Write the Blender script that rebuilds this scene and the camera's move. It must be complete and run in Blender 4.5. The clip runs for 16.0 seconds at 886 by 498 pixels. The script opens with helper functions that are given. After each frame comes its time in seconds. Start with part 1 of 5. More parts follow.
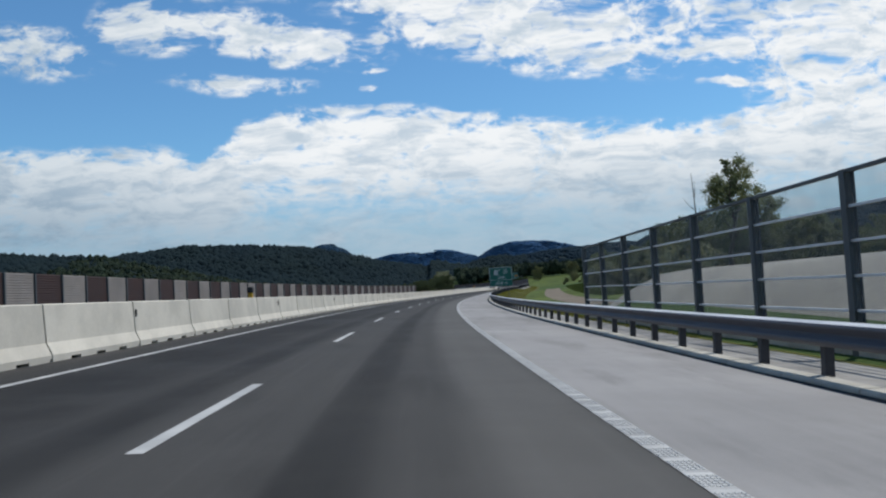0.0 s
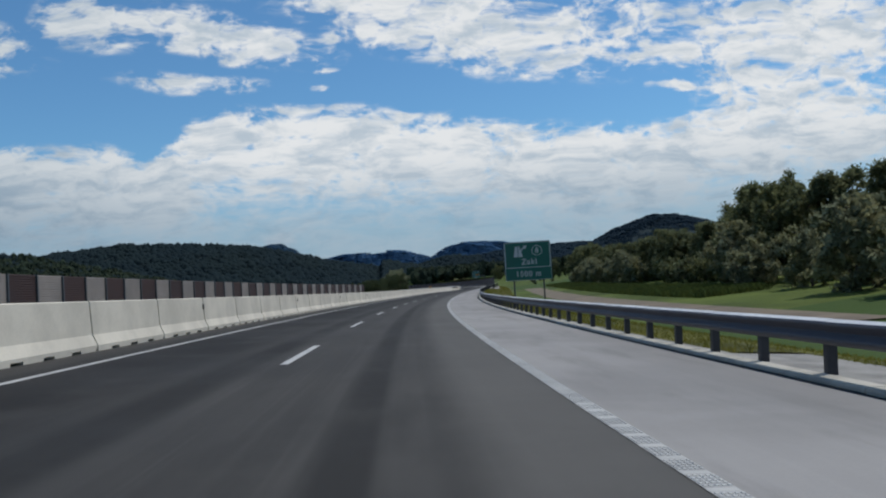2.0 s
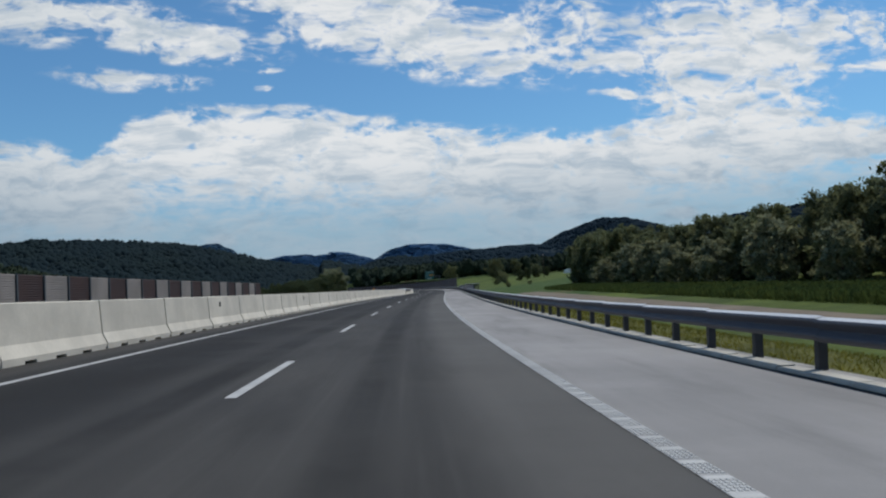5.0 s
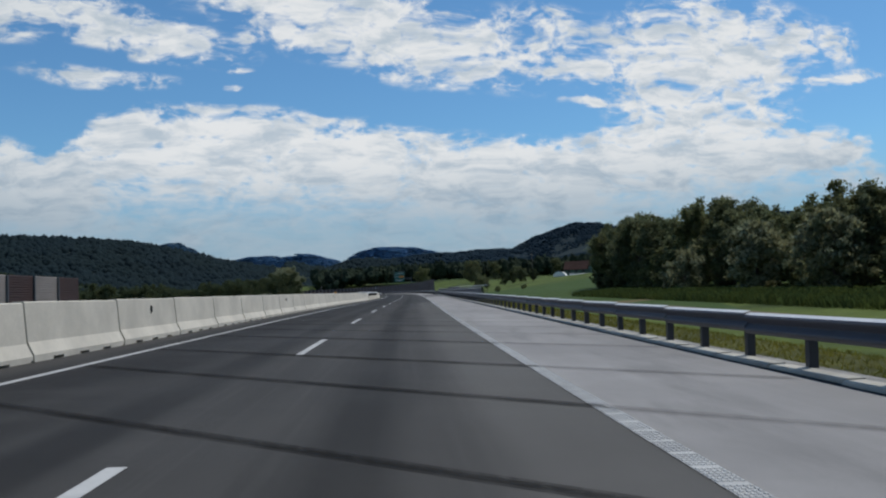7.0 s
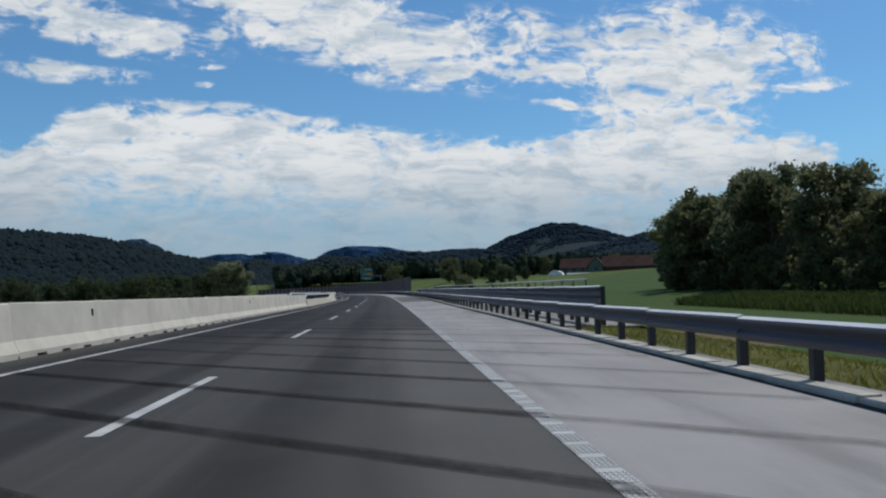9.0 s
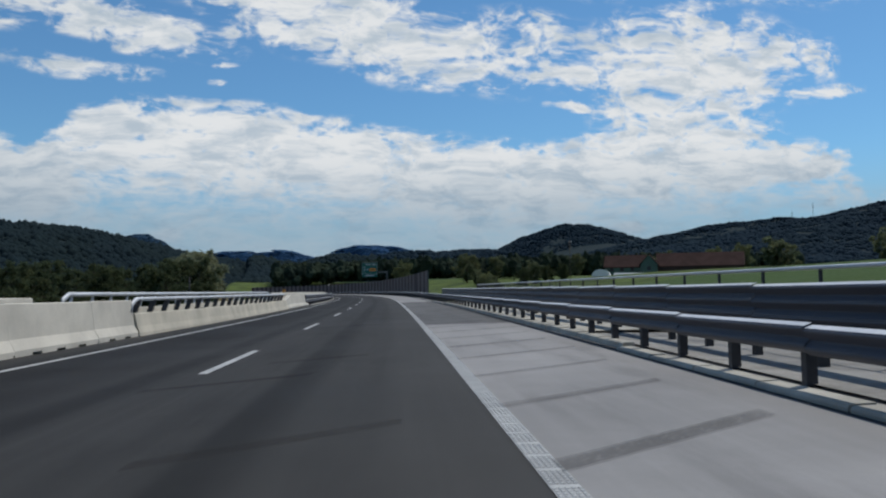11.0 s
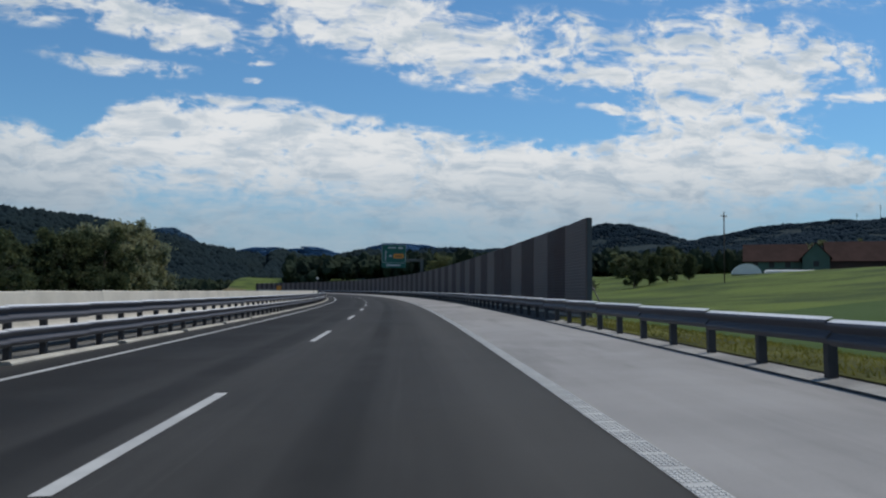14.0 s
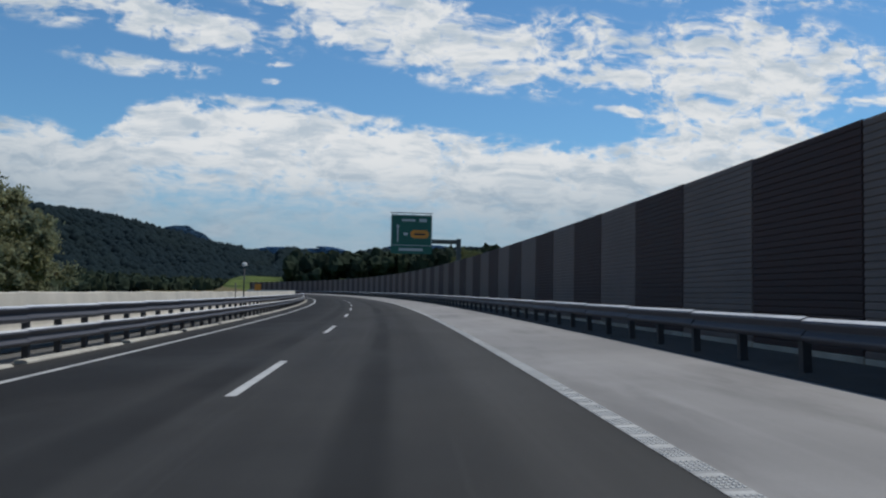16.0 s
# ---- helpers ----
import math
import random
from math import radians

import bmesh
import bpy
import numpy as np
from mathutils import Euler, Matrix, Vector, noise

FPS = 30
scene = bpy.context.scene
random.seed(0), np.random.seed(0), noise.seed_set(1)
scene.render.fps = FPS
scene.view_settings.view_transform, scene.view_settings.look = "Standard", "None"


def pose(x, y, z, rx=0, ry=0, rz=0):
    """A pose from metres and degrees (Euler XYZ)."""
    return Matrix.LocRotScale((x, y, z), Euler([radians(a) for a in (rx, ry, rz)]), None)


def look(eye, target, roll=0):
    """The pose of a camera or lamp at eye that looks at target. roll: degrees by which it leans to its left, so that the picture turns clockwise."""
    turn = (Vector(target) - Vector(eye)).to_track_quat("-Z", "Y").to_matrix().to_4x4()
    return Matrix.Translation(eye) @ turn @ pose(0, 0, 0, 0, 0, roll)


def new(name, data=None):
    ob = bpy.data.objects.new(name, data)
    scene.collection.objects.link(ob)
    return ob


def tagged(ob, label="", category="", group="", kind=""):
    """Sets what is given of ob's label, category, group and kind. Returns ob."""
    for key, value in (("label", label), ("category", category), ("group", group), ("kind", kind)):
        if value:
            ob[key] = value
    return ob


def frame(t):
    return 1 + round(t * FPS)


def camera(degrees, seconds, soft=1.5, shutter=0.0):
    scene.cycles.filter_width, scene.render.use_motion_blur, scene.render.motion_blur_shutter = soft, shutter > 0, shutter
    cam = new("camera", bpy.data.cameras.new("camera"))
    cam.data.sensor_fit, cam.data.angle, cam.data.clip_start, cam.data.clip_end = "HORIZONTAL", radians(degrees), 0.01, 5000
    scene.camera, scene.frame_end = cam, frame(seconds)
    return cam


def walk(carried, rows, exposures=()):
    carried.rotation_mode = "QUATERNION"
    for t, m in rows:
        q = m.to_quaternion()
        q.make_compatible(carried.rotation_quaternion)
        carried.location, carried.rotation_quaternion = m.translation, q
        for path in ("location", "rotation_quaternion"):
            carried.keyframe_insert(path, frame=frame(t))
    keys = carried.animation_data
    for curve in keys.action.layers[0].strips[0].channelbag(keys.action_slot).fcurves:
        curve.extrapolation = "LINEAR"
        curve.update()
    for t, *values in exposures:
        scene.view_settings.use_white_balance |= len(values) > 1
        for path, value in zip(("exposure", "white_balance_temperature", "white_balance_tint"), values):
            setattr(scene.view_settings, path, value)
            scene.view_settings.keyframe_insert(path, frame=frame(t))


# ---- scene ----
# the camera, fixed in a car that drives along the motorway
cam = camera(54.38, 16.0, soft=2.2)
PATH = [
    (0.0, pose(2.18, -0.13, 1.081, 92.86, 3.34, -0.10)),
    (0.5, pose(1.77, 12.71, 1.081, 92.83, 3.41, -0.97)),
    (1.0, pose(1.51, 25.80, 1.082, 92.76, 3.46, -1.81)),
    (1.5, pose(1.39, 39.05, 1.085, 92.73, 3.49, -2.50)),
    (2.0, pose(1.42, 52.00, 1.091, 92.73, 3.44, -3.31)),
    (2.5, pose(1.60, 65.08, 1.101, 92.69, 3.34, -3.95)),
    (3.0, pose(1.94, 78.50, 1.113, 92.70, 3.26, -4.58)),
    (3.5, pose(2.43, 91.90, 1.124, 92.71, 3.21, -5.19)),
    (4.0, pose(3.07, 105.29, 1.139, 92.70, 3.14, -5.80)),
    (4.5, pose(3.82, 118.36, 1.160, 92.72, 3.04, -6.47)),
    (5.0, pose(4.71, 131.39, 1.189, 92.76, 2.94, -7.07)),
    (5.5, pose(5.73, 144.49, 1.227, 92.83, 2.82, -7.61)),
    (6.0, pose(6.90, 157.70, 1.276, 92.90, 2.66, -8.14)),
    (6.5, pose(8.22, 171.12, 1.338, 92.94, 2.42, -8.71)),
    (7.0, pose(9.72, 184.88, 1.414, 92.94, 2.16, -9.22)),
    (7.5, pose(11.35, 198.31, 1.494, 92.90, 1.94, -9.73)),
    (8.0, pose(13.09, 211.59, 1.573, 92.89, 1.76, -10.21)),
    (8.5, pose(14.89, 224.75, 1.649, 92.91, 1.65, -10.68)),
    (9.0, pose(16.73, 238.00, 1.719, 92.91, 1.58, -11.15)),
    (9.5, pose(18.60, 251.37, 1.783, 92.92, 1.49, -11.32)),
    (10.0, pose(20.46, 264.83, 1.840, 92.94, 1.34, -11.21)),
    (10.5, pose(22.31, 278.36, 1.893, 92.97, 1.05, -10.93)),
    (11.0, pose(24.13, 291.92, 1.948, 92.99, 0.63, -10.58)),
    (11.5, pose(25.89, 305.52, 2.010, 93.00, 0.26, -10.30)),
    (12.0, pose(27.52, 319.33, 2.073, 93.00, 0.11, -9.90)),
    (12.5, pose(29.08, 333.24, 2.136, 93.03, 0.01, -9.48)),
    (13.0, pose(30.58, 346.86, 2.207, 92.99, -0.11, -9.12)),
    (13.5, pose(32.05, 360.52, 2.281, 92.95, -0.24, -8.80)),
    (14.0, pose(33.44, 374.24, 2.357, 93.00, -0.44, -8.57)),
    (14.5, pose(34.80, 388.09, 2.435, 93.08, -0.61, -8.38)),
    (15.0, pose(36.14, 401.80, 2.505, 93.14, -0.69, -8.07)),
    (15.5, pose(37.39, 415.64, 2.569, 93.14, -0.79, -7.74)),
    (16.0, pose(38.44, 429.25, 2.627, 93.09, -0.96, -7.51)),
]
walk(cam, PATH, [(0.0, 0.06), (0.5, -0.04), (1.0, -0.16), (3.0, -0.16), (16.0, -0.2)])

# ---- light: a high summer sun from the right and slightly ahead, with broken cloud ----
SUN_ELEVATION, SUN_AZIMUTH = radians(61), radians(62)      # azimuth from straight ahead (+y) to the right (+x)
to_sun = Vector((math.sin(SUN_AZIMUTH) * math.cos(SUN_ELEVATION), math.cos(SUN_AZIMUTH) * math.cos(SUN_ELEVATION), math.sin(SUN_ELEVATION)))
sun_data = bpy.data.lights.new("sun", "SUN")
sun_data.energy, sun_data.angle, sun_data.color = 3.4, radians(0.55), (1.0, 0.96, 0.9)
sun = new("sun", sun_data)
sun.matrix_world = look(to_sun * 50, (0, 0, 0))
scene.view_settings.exposure = 0.0

world = bpy.data.worlds.new("sky")
scene.world = world
world.use_nodes = True
wt = world.node_tree
wt.nodes.clear()


def node(tree, kind, ins=(), **props):
    n = tree.nodes.new(kind)
    for key, value in props.items():
        setattr(n, key, value)
    for key, value in (ins.items() if isinstance(ins, dict) else enumerate(ins)):
        if isinstance(value, bpy.types.NodeSocket):
            tree.links.new(value, n.inputs[key])
        elif value is not None:
            n.inputs[key].default_value = value
    return n


def sums(tree, op, a, b=None, c=None, clamp=False):
    return node(tree, "ShaderNodeMath", (a, b, c), operation=op, use_clamp=clamp).outputs[0]


def ramp(tree, value, lo, hi, out_lo=0.0, out_hi=1.0):
    n = node(tree, "ShaderNodeMapRange", {"Value": value, "From Min": lo, "From Max": hi, "To Min": out_lo, "To Max": out_hi}, interpolation_type="SMOOTHSTEP")
    return n.outputs[0]


def blend(tree, fac, a, b, mode="MIX"):
    n = node(tree, "ShaderNodeMix", data_type="RGBA", blend_type=mode)
    for key, value in (("Factor", fac), ("A", a), ("B", b)):
        socket = [i for i in n.inputs if i.name == key and (i.type == "VALUE") == (key == "Factor") and i.enabled][0]
        if isinstance(value, bpy.types.NodeSocket):
            tree.links.new(value, socket)
        else:
            socket.default_value = value
    return [o for o in n.outputs if o.enabled][0]


sky = node(wt, "ShaderNodeTexSky", sky_type="NISHITA", sun_disc=False, sun_elevation=SUN_ELEVATION, sun_rotation=SUN_AZIMUTH,
           altitude=300, air_density=1.0, dust_density=0.6, ozone_density=2.2)
direction = node(wt, "ShaderNodeTexCoord").outputs["Generated"]
dx, dy, dz = node(wt, "ShaderNodeSeparateXYZ", (direction,)).outputs
ahead = sums(wt, "MAXIMUM", dy, 0.05)
flat = node(wt, "ShaderNodeCombineXYZ", (sums(wt, "DIVIDE", dx, ahead), sums(wt, "DIVIDE", dz, ahead), 0.0)).outputs[0]
stir = node(wt, "ShaderNodeTexNoise", {"Vector": flat, "Scale": 11.0, "Detail": 3.0}).outputs["Color"]
stir = node(wt, "ShaderNodeVectorMath", (node(wt, "ShaderNodeVectorMath", (stir, (0.5, 0.5, 0.5)), operation="SUBTRACT").outputs[0], (0.10, 0.022, 0.0)), operation="MULTIPLY").outputs[0]
flat = node(wt, "ShaderNodeVectorMath", (flat, stir), operation="ADD").outputs[0]
# cloud fields as seen from the road: middle (tan of azimuth, tan of elevation), half sizes, lean in degrees, weight
CLOUDS = [(-0.328, 0.33, 0.055, 0.028, -20, 0.85), (-0.182, 0.31, 0.112, 0.026, -12, 0.9), (-0.216, 0.256, 0.085, 0.012, -4, 0.66), (0.03, 0.34, 0.12, 0.05, -8, 0.95), (0.105, 0.312, 0.185, 0.046, -14, 1.0),
          (0.2, 0.283, 0.08, 0.02, -8, 0.8), (0.29, 0.306, 0.085, 0.04, -8, 0.7), (0.355, 0.274, 0.09, 0.024, 6, 0.85), (0.515, 0.288, 0.15, 0.062, 0, 0.95), (0.453, 0.226, 0.08, 0.034, 0, 1.0), (0.52, 0.205, 0.11, 0.03, 0, 0.95)]
SMALL_CLOUDS = [(0.34, 0.228, 0.02, 0.007, 0, 1.0), (-0.064, 0.303, 0.014, 0.009, 0, 0.8), (-0.065, 0.267, 0.013, 0.005, 0, 0.7), (-0.066, 0.245, 0.011, 0.004, 0, 0.6), (-0.09, 0.22, 0.042, 0.007, -3, 0.75),
                (0.69, 0.258, 0.06, 0.011, 5, 0.8), (0.664, 0.302, 0.05, 0.03, 0, 0.65), (-0.46, 0.31, 0.08, 0.03, -10, 0.7)]
LOW_CLOUDS = [(-0.116, 0.07, 0.026, 0.011, 0, 0.8), (0.421, 0.078, 0.045, 0.012, 0, 0.75), (0.2, 0.088, 0.06, 0.012, 0, 0.6), (0.3, 0.41, 0.4, 0.04, -2, 0.7), (-0.35, 0.4, 0.2, 0.03, -8, 0.6)]
cover = 0.0
for cu, cv, ru, rv, lean, weight in CLOUDS + SMALL_CLOUDS + LOW_CLOUDS:
    m = node(wt, "ShaderNodeMapping", {"Vector": flat, "Location": (cu, cv, 0), "Rotation": (0, 0, radians(lean)), "Scale": (ru, rv, 1)}, vector_type="TEXTURE")
    near_by = node(wt, "ShaderNodeVectorMath", (m.outputs[0],), operation="LENGTH").outputs["Value"]
    cover = sums(wt, "MAXIMUM", cover, sums(wt, "MULTIPLY", ramp(wt, near_by, 1.65, 0.2), weight))
# the long bank across the valley: its upper edge by azimuth, thinning into a veil below
BANK_EDGE = [(-0.62, 0.19), (-0.391, 0.184), (-0.324, 0.18), (-0.27, 0.166), (-0.235, 0.186), (-0.205, 0.218), (-0.18, 0.216), (-0.122, 0.216), (-0.013, 0.208), (0.119, 0.192), (0.253, 0.175), (0.315, 0.17), (0.394, 0.2), (0.62, 0.196), (0.73, 0.17), (0.76, 0.13)]
su, sv, _ = node(wt, "ShaderNodeSeparateXYZ", (flat,)).outputs
edge = BANK_EDGE[0][1]
for (ua, va), (ub, vb) in zip(BANK_EDGE, BANK_EDGE[1:]):
    step = node(wt, "ShaderNodeMapRange", {"Value": su, "From Min": ua, "From Max": ub, "To Min": 0.0, "To Max": vb - va}).outputs[0]
    edge = sums(wt, "ADD", step, edge)
below = sums(wt, "SUBTRACT", edge, sv)
# to the right the bank ends in a point, with a clear streak below it and a thin veil lower down
foot = sums(wt, "MULTIPLY", ramp(wt, su, 0.42, 0.66), ramp(wt, sums(wt, "SUBTRACT", sv, sums(wt, "MULTIPLY", su, 0.16)), 0.048, 0.034))
bank = sums(wt, "MULTIPLY", ramp(wt, below, -0.024, 0.026), ramp(wt, below, 0.03, 0.125, 1.12, 0.5))
bank = sums(wt, "MULTIPLY", bank, sums(wt, "SUBTRACT", 1.0, sums(wt, "MULTIPLY", foot, 0.5)))
cover = sums(wt, "MAXIMUM", cover, bank)
around = node(wt, "ShaderNodeTexNoise", {"Vector": direction, "Scale": 2.2, "Detail": 2.0}).outputs[0]
cover = sums(wt, "MULTIPLY_ADD", sums(wt, "SUBTRACT", 1.0, ramp(wt, dy, 0.3, 0.6)), ramp(wt, around, 0.5, 0.68), cover)
# the cloud deck lies on a level sheet, so it draws together towards the horizon
height = sums(wt, "ADD", sums(wt, "MAXIMUM", dz, 0.0), 0.15)
deck = node(wt, "ShaderNodeCombineXYZ", (sums(wt, "DIVIDE", dx, height), sums(wt, "DIVIDE", dy, height), 0.0)).outputs[0]
deck = node(wt, "ShaderNodeMapping", {"Vector": deck, "Rotation": (0, 0, 0.35)}).outputs[0]
cells = node(wt, "ShaderNodeTexVoronoi", {"Vector": node(wt, "ShaderNodeVectorMath", (deck, node(wt, "ShaderNodeVectorMath", (node(wt, "ShaderNodeTexNoise", {"Vector": deck, "Scale": 9.0, "Detail": 3.0}).outputs["Color"], (0.16, 0.16, 0.0)), operation="MULTIPLY").outputs[0]), operation="ADD").outputs[0], "Scale": 15.0}, feature="SMOOTH_F1").outputs[0]
banks = node(wt, "ShaderNodeTexNoise", {"Vector": deck, "Scale": 2.2, "Detail": 5.0, "Roughness": 0.55}).outputs[0]
lively = ramp(wt, dz, 0.07, 0.17, 0.2, 1.0)
inside = ramp(wt, cover, 0.03, 0.4)
def streaky(lean, squeeze, scale, detail, rough, warp):
    where = node(wt, "ShaderNodeMapping", {"Vector": flat, "Rotation": (0, 0, lean), "Scale": (1.0, squeeze, 1.0)}).outputs[0]
    return node(wt, "ShaderNodeTexNoise", {"Vector": where, "Scale": scale, "Detail": detail, "Roughness": rough, "Distortion": warp}).outputs[0]


wisps = streaky(0.1, 2.5, 18.0, 9.0, 0.62, 0.05)
flecks = streaky(-0.1, 1.6, 58.0, 3.0, 0.5, 0.1)
puff = sums(wt, "ADD", sums(wt, "MULTIPLY", sums(wt, "SUBTRACT", wisps, 0.5), 3.0), sums(wt, "MULTIPLY", sums(wt, "SUBTRACT", flecks, 0.5), 1.35))
puff = sums(wt, "ADD", puff, sums(wt, "MULTIPLY", sums(wt, "SUBTRACT", 0.42, cells), 0.5))
mass = sums(wt, "ADD", cover, sums(wt, "MULTIPLY", puff, sums(wt, "MULTIPLY", lively, inside)))
mass = sums(wt, "ADD", mass, sums(wt, "MULTIPLY", sums(wt, "MULTIPLY", sums(wt, "SUBTRACT", banks, 0.5), 0.5), inside))
density = ramp(wt, mass, 0.1, 0.92)
folds = streaky(-0.1, 3.0, 14.0, 7.0, 0.64, 0.2)
thick = ramp(wt, sums(wt, "ADD", sums(wt, "MULTIPLY", sums(wt, "SUBTRACT", folds, 0.47), 3.0), sums(wt, "MULTIPLY", mass, 0.25)), 0.03, 0.9)
low = ramp(wt, dz, 0.17, 0.07)
white = blend(wt, low, (8.5, 8.75, 8.95, 1), (4.35, 5.3, 6.15, 1))
grey = blend(wt, low, (5.2, 6.1, 7.0, 1), (2.95, 4.0, 5.05, 1))
cloud = blend(wt, thick, white, grey)
# away from the sun the clouds are dimmer
cloud = blend(wt, ramp(wt, su, -0.1, -0.5, 0.0, 1.0), cloud, blend(wt, 1.0, cloud, (0.74, 0.79, 0.83, 1), "MULTIPLY"))
blue = blend(wt, 1.0, sky.outputs[0], (0.61, 0.975, 1.18, 1), "MULTIPLY")
haze = blend(wt, ramp(wt, dz, 0.16, 0.03, 0.0, 0.85), blue, (2.95, 4.2, 5.45, 1))
heaven = blend(wt, density, haze, cloud)
back = node(wt, "ShaderNodeBackground", {"Color": heaven, "Strength": 0.1})
wt.links.new(back.outputs[0], node(wt, "ShaderNodeOutputWorld").inputs[0])

# ---- materials ----
def material(name, color, rough=0.8, metal=0.0, vary=0.25, big=0.4, small=25.0, bump=0.25, deep=0.01, tint=None, spec=0.4):
    """A surface with stains at one scale and grain at another; sizes are in cycles a metre."""
    m = bpy.data.materials.new(name)
    m.use_nodes = True
    t = m.node_tree
    bsdf = t.nodes["Principled BSDF"]
    where = node(t, "ShaderNodeTexCoord").outputs["Object"]
    shift = node(t, "ShaderNodeObjectInfo").outputs["Random"]
    where = node(t, "ShaderNodeVectorMath", (where, sums(t, "MULTIPLY", shift, 37.0)), operation="ADD").outputs[0]
    stain = node(t, "ShaderNodeTexNoise", {"Vector": where, "Scale": big, "Detail": 5.0, "Roughness": 0.6}).outputs[0]
    grain = node(t, "ShaderNodeTexNoise", {"Vector": where, "Scale": small, "Detail": 4.0, "Roughness": 0.7}).outputs[0]
    dark = tuple(c * (1 - vary) for c in color) + (1,)
    light = tuple(min(1, c * (1 + vary)) for c in (tint or color)) + (1,)
    base = blend(t, ramp(t, stain, 0.3, 0.7), dark, light)
    base = blend(t, ramp(t, grain, 0.25, 0.75, 0.0, 0.6 * vary + 0.1), base, tuple(c * 0.5 for c in color) + (1,))
    base = blend(t, sums(t, "MULTIPLY", shift, 0.3 * vary), base, dark)
    t.links.new(base, bsdf.inputs["Base Color"])
    t.links.new(ramp(t, stain, 0.2, 0.8, rough - 0.08, min(1, rough + 0.08)), bsdf.inputs["Roughness"])
    bsdf.inputs["Metallic"].default_value = metal
    bsdf.inputs["Specular IOR Level"].default_value = spec
    if bump:
        b = node(t, "ShaderNodeBump", {"Strength": bump, "Distance": deep, "Height": grain})
        t.links.new(b.outputs[0], bsdf.inputs["Normal"])
    return m


def asphalt(name, color, tracks, bands=(), glare_bands=(), lines=0.25):
    """Asphalt with stone grain, wheel tracks, blotches and painted glare; the mesh's UV gives metres across and along
    the road.
    """
    m = material(name, color, rough=0.86, vary=0.16, big=0.15, small=55.0, bump=0.5, deep=0.006, spec=0.15)
    t = m.node_tree
    bsdf = t.nodes["Principled BSDF"]
    old = bsdf.inputs["Base Color"].links[0].from_socket
    uv = node(t, "ShaderNodeTexCoord").outputs["UV"]
    long_way = node(t, "ShaderNodeMapping", {"Vector": uv, "Scale": (1.0, 0.012, 1)}).outputs[0]
    streak = node(t, "ShaderNodeTexNoise", {"Vector": long_way, "Scale": 1.1, "Detail": 3.0}).outputs[0]
    fine = node(t, "ShaderNodeTexNoise", {"Vector": long_way, "Scale": 9.0, "Detail": 2.0}).outputs[0]
    blot = node(t, "ShaderNodeTexNoise", {"Vector": uv, "Scale": 0.22, "Detail": 6.0, "Roughness": 0.65}).outputs[0]
    worn = blend(t, ramp(t, streak, 0.38, 0.66, 0.0, tracks), old, tuple(c * 0.45 for c in color) + (1,))
    worn = blend(t, ramp(t, fine, 0.5, 0.75, 0.0, lines), worn, tuple(c * 1.5 for c in color) + (1,))
    worn = blend(t, ramp(t, blot, 0.45, 0.75, 0.0, 0.35), worn, tuple(c * 1.4 for c in color) + (1,))
    drips = node(t, "ShaderNodeTexNoise", {"Vector": node(t, "ShaderNodeMapping", {"Vector": uv, "Scale": (1.0, 0.16, 1)}).outputs[0], "Scale": 0.9, "Detail": 6.0, "Roughness": 0.62}).outputs[0]
    worn = blend(t, ramp(t, drips, 0.48, 0.7, 0.0, 0.45), worn, tuple(c * 0.45 for c in color) + (1,))
    across = node(t, "ShaderNodeSeparateXYZ", (uv,)).outputs[0]
    # windscreen glare on the lane is put into the colour as paler bands
    for middle, half, much in glare_bands:
        off = sums(t, "ABSOLUTE", sums(t, "SUBTRACT", across, middle))
        worn = blend(t, sums(t, "MULTIPLY", ramp(t, off, half, half * 0.3, 0.0, much), ramp(t, blot, 0.2, 0.7, 0.6, 1.0)), worn, tuple(c * 2.1 for c in color) + (1,))
    for middle, half, deep in bands:
        off = sums(t, "ABSOLUTE", sums(t, "SUBTRACT", sums(t, "ADD", across, sums(t, "MULTIPLY", sums(t, "SUBTRACT", streak, 0.5), 0.9)), middle))
        worn = blend(t, sums(t, "MULTIPLY", ramp(t, off, half, half * 0.25, 0.0, deep), ramp(t, blot, 0.3, 0.6, 0.35, 1.0)), worn, tuple(c * 0.33 for c in color) + (1,))
    t.links.new(worn, bsdf.inputs["Base Color"])
    return m


def leafage(name, color, through_light=0.35, mixed=1.0, patchy=0.35):
    m = bpy.data.materials.new(name)
    m.use_nodes = True
    t = m.node_tree
    t.nodes.clear()
    island = node(t, "ShaderNodeNewGeometry").outputs["Random Per Island"]
    where = node(t, "ShaderNodeTexCoord").outputs["Object"]
    patch = node(t, "ShaderNodeTexNoise", {"Vector": where, "Scale": patchy, "Detail": 3.0}).outputs[0]
    c = blend(t, island, tuple(v * (1 - 0.45 * mixed) for v in color) + (1,), tuple(v * (1 + 0.5 * mixed) for v in color) + (1,))
    c = blend(t, ramp(t, patch, 0.35, 0.65, 0.0, min(0.5, 0.9 * mixed)), c, (color[0] * 1.6, color[1] * 1.35, color[2] * 0.9, 1))
    d = node(t, "ShaderNodeBsdfPrincipled", {"Base Color": c, "Roughness": 0.9, "Specular IOR Level": 0.05}).outputs[0]
    s = node(t, "ShaderNodeBsdfTranslucent", {"Color": c}).outputs[0]
    mix = node(t, "ShaderNodeMixShader", (through_light, d, s)).outputs[0]
    t.links.new(mix, node(t, "ShaderNodeOutputMaterial").inputs[0])
    return m


